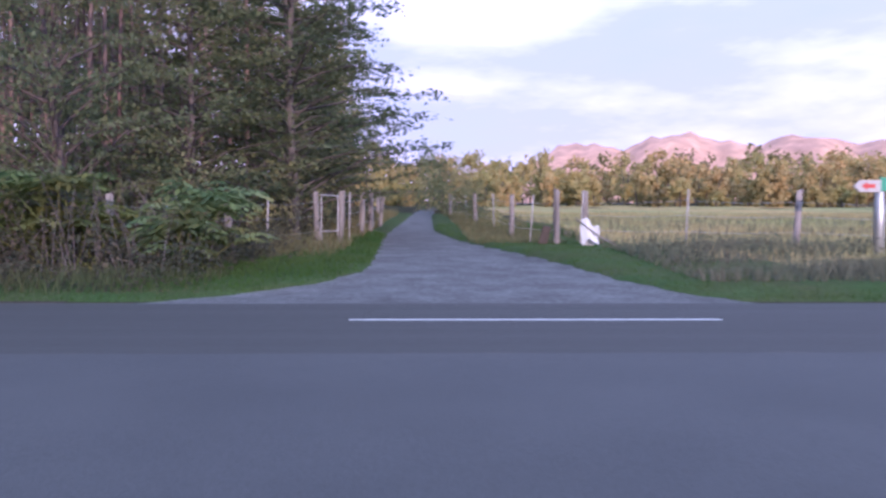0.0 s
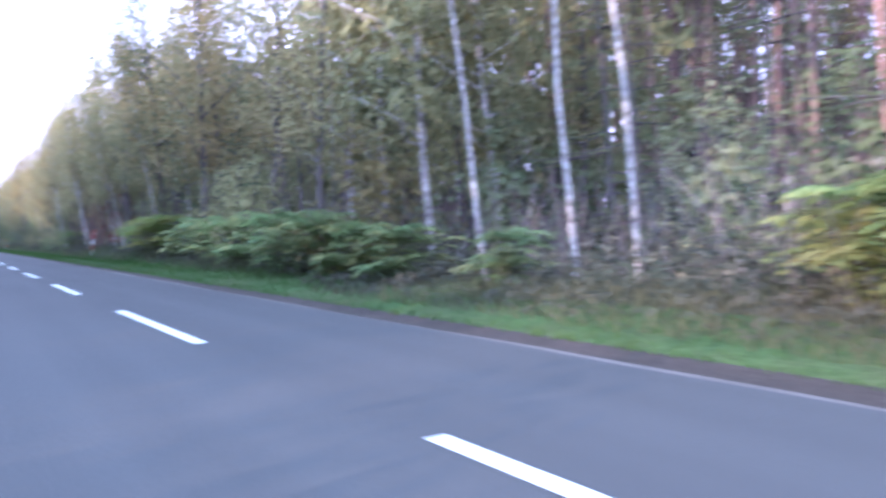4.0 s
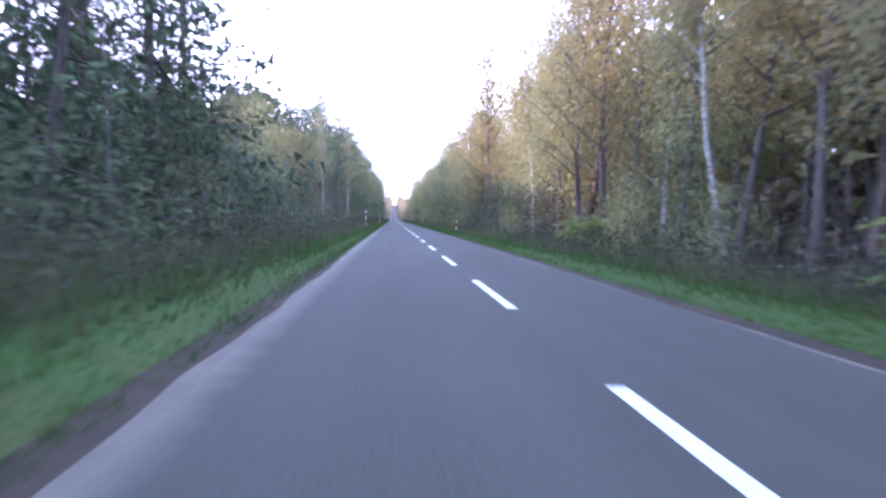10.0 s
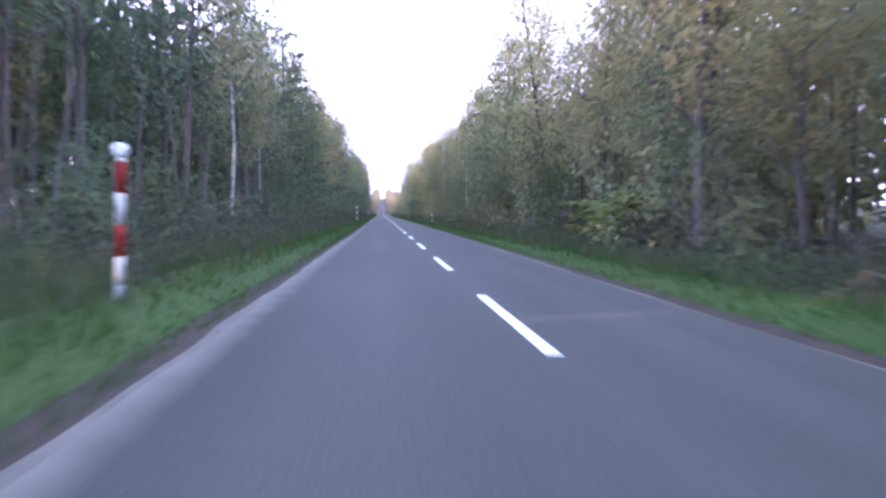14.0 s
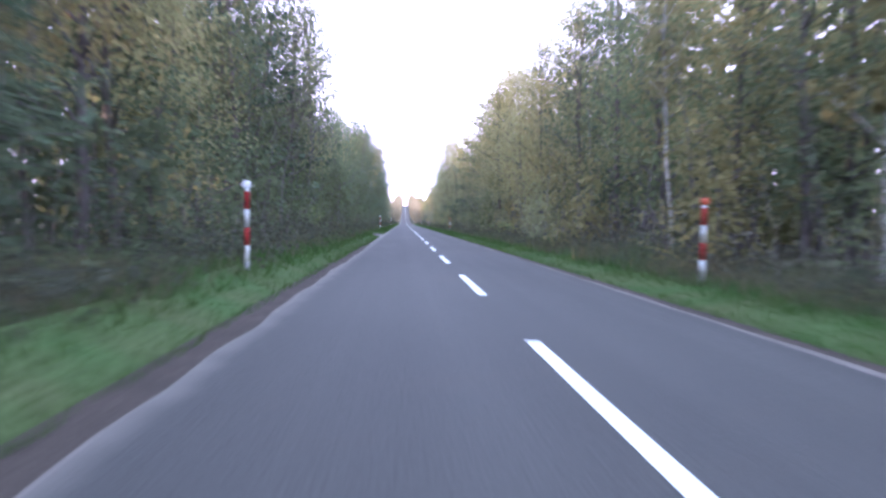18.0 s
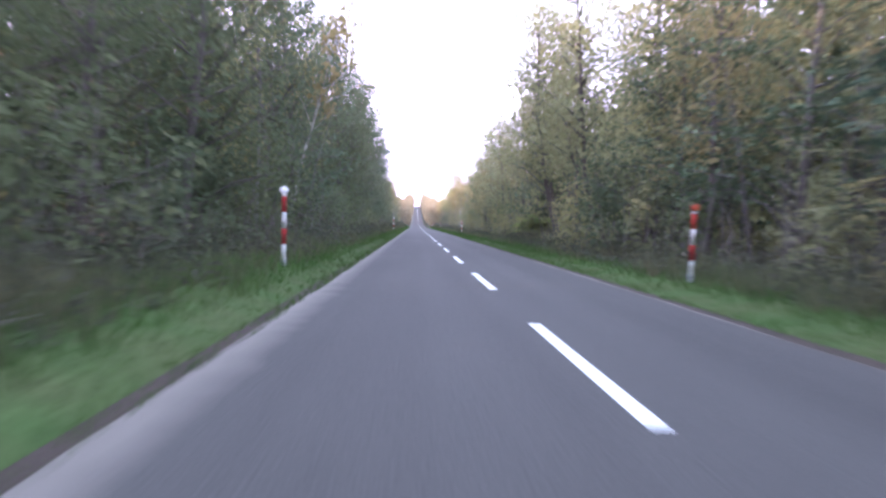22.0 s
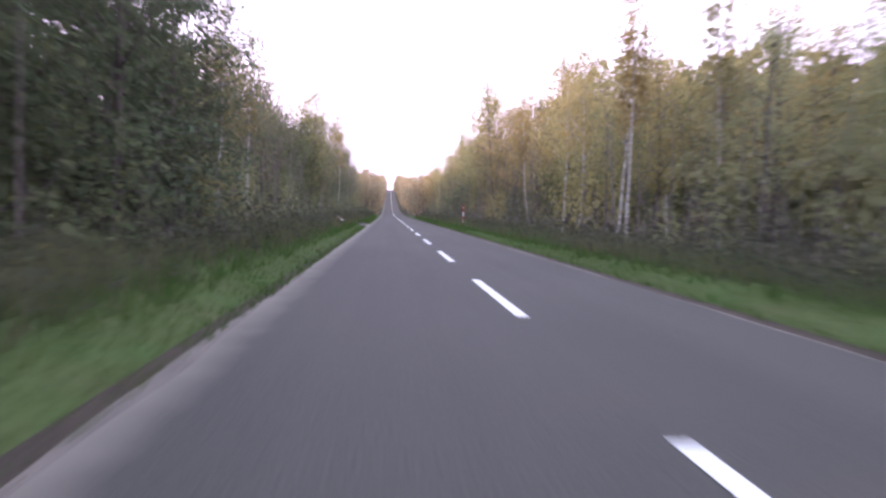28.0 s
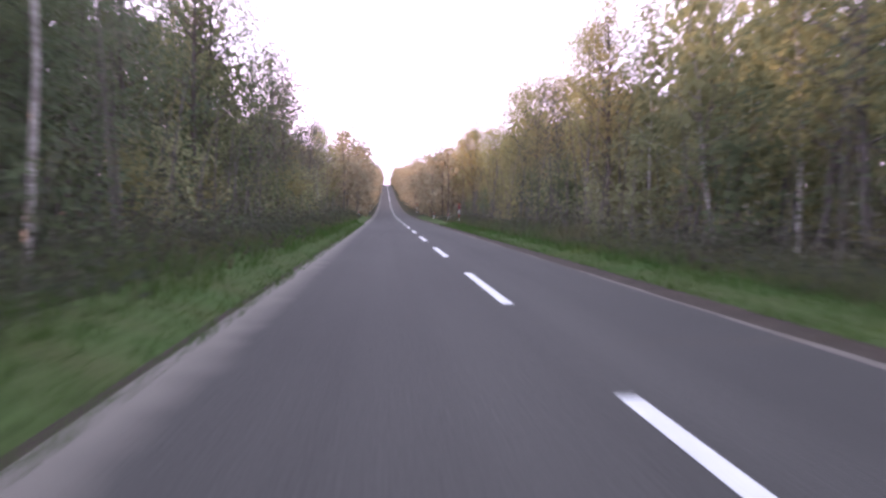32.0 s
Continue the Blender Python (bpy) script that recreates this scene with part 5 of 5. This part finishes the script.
brush("undergrowth", rng, -4.05, -8.4, 8, 560, 52, 1.25, 0.13, LEAF_SCRUB, "tangled green undergrowth under the roadside trees")
brush("undergrowth", rng, 4.05, 8.2, 20, 560, 50, 1.15, 0.13, LEAF_SCRUB, "tangled olive undergrowth under the roadside trees")
brush("undergrowth", rng, -5.0, -9.3, 8, 560, 18, 2.3, 0.15, LEAF_GREEN, "browned weeds and twigs under the trees")
brush("undergrowth", rng, 5.6, 10, 20, 560, 12, 2.1, 0.14, LEAF_BROWN, "browned weeds and twigs under the trees")
brush("undergrowth", rng, 3.45, 17.0, 3.0, 21, 130, 1.15, 0.10, LEAF_SCRUB, "tangled weeds in front of the fence")
brush("undergrowth", rng, 6.0, 16.0, 4.5, 24, 22, 1.5, 0.15, LEAF_BROWN, "browned weeds in front of the fence")


def blades(name, rng, xa, xb, ya, yb, density, tall, material, label, width=0.02, category="grass"):
    """Grass: one thin leaning blade a triangle."""
    n_ = int(abs(xb - xa) * (yb - ya) * density)
    x, y = rng.uniform(min(xa, xb), max(xa, xb), n_), rng.uniform(ya, yb, n_)
    keep = mouth(x, y) < 0.7
    x, y = x[keep], y[keep]
    patch = 0.85 + 0.22 * np.sin(x * 2.1 + y * 0.53) * np.sin(y * 0.71 + 1.0)
    if tall > 0.4:                                   # stands of tall weeds with low places between
        patch = patch * (0.72 + 0.5 * np.sin(y * 0.43 + x * 0.9 + 2 * np.sin(y * 0.13)) * np.sin(y * 0.19 + 0.7))
    h = tall * rng.uniform(0.4, 1.25, len(x)) * patch
    z = ground_height(x, y)
    a = rng.uniform(0, 6.283, len(x))
    dx, dy = np.cos(a), np.sin(a)
    lean = h * rng.uniform(0.1, 0.7, len(x))
    b = rng.uniform(0, 6.283, len(x))
    lx_, ly_ = lean * np.cos(b), lean * np.sin(b)
    w = width * rng.uniform(0.6, 1.5, len(x))
    p0 = np.stack([x - dx * w, y - dy * w, z - 0.02], -1)
    p1 = np.stack([x + dx * w, y + dy * w, z - 0.02], -1)
    p3 = np.stack([x + lx_, y + ly_, z + h], -1)
    v = np.stack([p0, p1, p3], 1).reshape(-1, 3)
    return tagged(mesh_object(name, v, np.arange(len(v)).reshape(-1, 3), material), label, category, "", "stuff")


def turf(name, xa, xb, ya, yb, lift, label):
    xs_ = np.linspace(min(xa, xb), max(xa, xb), 16)
    ys_ = np.arange(ya, yb, 0.8 if yb < 600 else 6)
    return sheet(name, xs_, ys_, lambda x, y: ground_height(x, y) + lift * (0.1 + 0.9 * smoothstep(0.0, 0.35, np.abs(x - xa))) - 0.16 * smoothstep(0.45, 0.8, mouth(x, y)), GRASS_SOIL, label=label, category="verge")


turf("verge_left", LEFT_EDGE - 0.16, -4.4, 4, 200, 0.045, "green grass verge along the road")
turf("verge_right", RIGHT_EDGE + 0.24, 4.5, -40, 590, 0.04, "green grass verge along the road")
turf("verge_left_far", LEFT_EDGE - 0.08, -4.4, 200, 590, 0.045, "green grass verge along the road")
blades("grass", rng, LEFT_EDGE - 0.12, -4.15, 6, 240, 250, 0.12, GRASS, "short green verge grass", 0.013)
blades("grass", rng, LEFT_EDGE - 0.02, -4.15, 240, 540, 220, 0.12, GRASS, "short green verge grass", 0.013)
blades("grass", rng, RIGHT_EDGE + 0.26, 4.3, -14, 240, 240, 0.12, GRASS, "short green verge grass", 0.013)
blades("grass", rng, RIGHT_EDGE + 0.26, 4.2, 240, 540, 220, 0.12, GRASS, "short green verge grass", 0.013)
blades("tall_grass", rng, -3.75, -4.7, 8, 540, 60, 0.34, GRASS, "longer green grass at the foot of the undergrowth", 0.016)
blades("tall_grass", rng, 3.5, 4.7, 20, 540, 50, 0.30, GRASS, "longer green grass at the foot of the undergrowth", 0.016)
blades("roadside_weeds", rng, -4.0, -6.6, 8, 550, 40, 0.62, WEED_EDGE, "tall mixed weeds at the foot of the woods", 0.022, "weeds")
blades("roadside_weeds", rng, 3.9, 6.6, 20, 550, 44, 0.72, WEED_EDGE, "tall mixed weeds at the foot of the woods", 0.022, "weeds")
blades("roadside_weeds", rng, 3.3, 6.0, 3.0, 20, 110, 0.42, WEED_EDGE, "tall mixed weeds in front of the fence", 0.016, "weeds")
blades("meadow_grass", rng, 9.0, 60.0, -44, -7.5, 34, 0.36, MEADOW, "rough green meadow grass behind the fence", 0.016)
blades("weeds", rng, 4.6, 14.0, -30, -6.4, 150, 0.48, WEEDS, "tall grey-green weeds at the meadow's edge", 0.016)
blades("meadow_weeds", rng, 13.0, 46.0, -40, -6.6, 9, 0.5, WEEDS, "grey-green weeds scattered over the meadow", 0.03)
sheet("meadow", np.arange(4.6, 118, 4), np.arange(-200, -4, 4), lambda x, y: ground_height(x, y) + 0.03, FIELD, label="tawny and green autumn meadow", category="meadow")

# mountains behind the meadow; their colour holds the haze and dusk pink
mx = np.linspace(-16, 75, 140)                    # degrees to the right of the lane's direction
mr = np.linspace(0, 1, 16)
gm, gr = np.meshgrid(mx, mr)
crest = 215 + 80 * np.exp(-((gm - 18.0) / 3.2) ** 2) + 55 * np.exp(-((gm - 25.5) / 4.0) ** 2) + 55 * np.exp(-((gm - 11) / 3.5) ** 2) + 60 * np.exp(-((gm - 38) / 7.0) ** 2)
crest = crest * smoothstep(-4, 10, gm) + 6 * np.sin(gm * 2.1) + 4 * np.sin(gm * 4.7 + 1)
dist = 1900 + 1000 * gr
hz = crest * 1.17 * np.sin(gr * np.pi * 0.5) ** 1.3 + 14 * np.sin(gm * 1.3 + gr * 7) * gr * (1 - gr) * 4
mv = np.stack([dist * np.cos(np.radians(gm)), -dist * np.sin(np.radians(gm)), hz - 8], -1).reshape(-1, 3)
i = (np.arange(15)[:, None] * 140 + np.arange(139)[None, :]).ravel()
tagged(mesh_object("mountains", mv, np.stack([i, i + 140, i + 141, i + 1], -1), ROCK, smooth=True), "wooded mountains coloured as if hazy and lit pink at dusk", "mountains", "", "structure")


# rough grass along the lane's banks and weeds about the fence posts
brush("undergrowth", rng, 15.0, 60.0, 6.0, 46, 4.0, 3.0, 0.45, LEAF_PINE, "dim undergrowth among the larch trunks")


def twigs(name, rng, xa, xb, ya, yb, count, tall, label, thick=1.0, spread=0.3):
    """Bare stalks and twigs standing up out of the undergrowth."""
    pieces = []
    for k in range(count):
        x, y = rng.uniform(min(xa, xb), max(xa, xb)), rng.uniform(ya, yb)
        if mouth(x, y) > 0.1:
            continue
        z, h = float(ground_height(x, y)), tall * rng.uniform(0.5, 1.2)
        dx, dy = rng.normal(size=2) * spread * h
        pieces.append(tube([(x, y, z), (x + dx * 0.4, y + dy * 0.4, z + h * 0.55), (x + dx, y + dy, z + h)], np.array((0.012, 0.009, 0.004)) * thick, 3))
    return tagged(mesh_object(name, *join(pieces), TWIG), label, "twigs", "", "stuff")


twigs("twigs", rng, 4.9, 9.5, 3.5, 30, 420, 1.9, "bare grey stalks and twigs in the undergrowth")
twigs("twigs", rng, 5.0, 9.0, 30, 560, 1500, 2.0, "bare grey stalks and twigs in the undergrowth")
twigs("twigs", rng, -5.3, -9.0, 10, 560, 1500, 2.0, "bare grey stalks and twigs in the undergrowth")

twigs("saplings", rng, 6.2, 11.0, 22, 560, 1000, 5.5, "thin bare saplings at the edge of the woods", 2.6, 0.1)
twigs("saplings", rng, -6.6, -11.0, 12, 560, 700, 5.5, "thin bare saplings at the edge of the woods", 2.6, 0.1)
blades("lane_grass", rng, 3.6, 24.0, 0.2, 4.6, 190, 0.19, GRASS, "green grass on the lane's bank")
blades("lane_grass", rng, 3.6, 34.0, -8.0, -1.4, 150, 0.12, GRASS, "green grass on the lane's bank")
blades("lane_weeds", rng, 11.0, 60.0, 1.5, 5.5, 80, 0.7, DRYGRASS, "tall tawny weeds along the fence", 0.014)
blades("lane_weeds", rng, 17.0, 60.0, -6.0, -2.6, 80, 0.55, DRYGRASS, "tall tawny weeds along the fence", 0.014)
blades("lane_weeds", np.random.default_rng(31), 9.0, 17.0, 3.0, 5.6, 150, 0.62, DRYGRASS, "tall tawny weeds along the fence", 0.014)
def lane_bank(name, sign):
    """Grassy ground from the lane's edge outwards."""
    x = np.concatenate([np.arange(2.8, 20, 0.2), np.arange(20, 62, 1.5)])
    offs = np.array([-0.12, 0.0, 0.12, 0.35, 0.8, 1.6, 3.0, 5.0])
    ragged = 0.05 * np.sin(x * 3.1 + sign) + 0.04 * np.sin(x * 7.3)
    gx = np.repeat(x[:, None], len(offs), 1)
    gy = lane_centre(gx) + sign * (lane_half(gx) + offs[None, :] + ragged[:, None])
    lift = np.interp(offs, (-0.12, 0.0, 0.12, 5.0), (0.01, 0.036, 0.05, 0.05))[None, :] * smoothstep(2.6, 3.4, gx)
    v = np.stack([gx, gy, ground_height(gx, gy) + lift], -1).reshape(-1, 3)
    k = len(offs)
    i_ = (np.arange(len(x) - 1)[:, None] * k + np.arange(k - 1)[None, :]).ravel()
    return tagged(mesh_object(name, v, np.stack([i_, i_ + 1, i_ + 1 + k, i_ + k], -1), GRASS_SOIL, smooth=True), "grassy bank beside the lane", "bank", "", "structure")


lane_bank("lane_bank_left", 1)
lane_bank("lane_bank_right", -1)
brush("undergrowth", rng, 9.0, 60.0, 2.4, 7.0, 24, 1.2, 0.15, LEAF_SCRUB, "tangled weeds along the lane's fence")
brush("undergrowth", rng, 6.0, 15.0, -26, -6.5, 22, 0.6, 0.09, LEAF_SCRUB, "browned seed heads among the weeds")

# patterns of trees that found no place are taken away again
for tree in list(unused):
    for piece in (*tree.children_recursive, tree):
        bpy.data.objects.remove(piece)
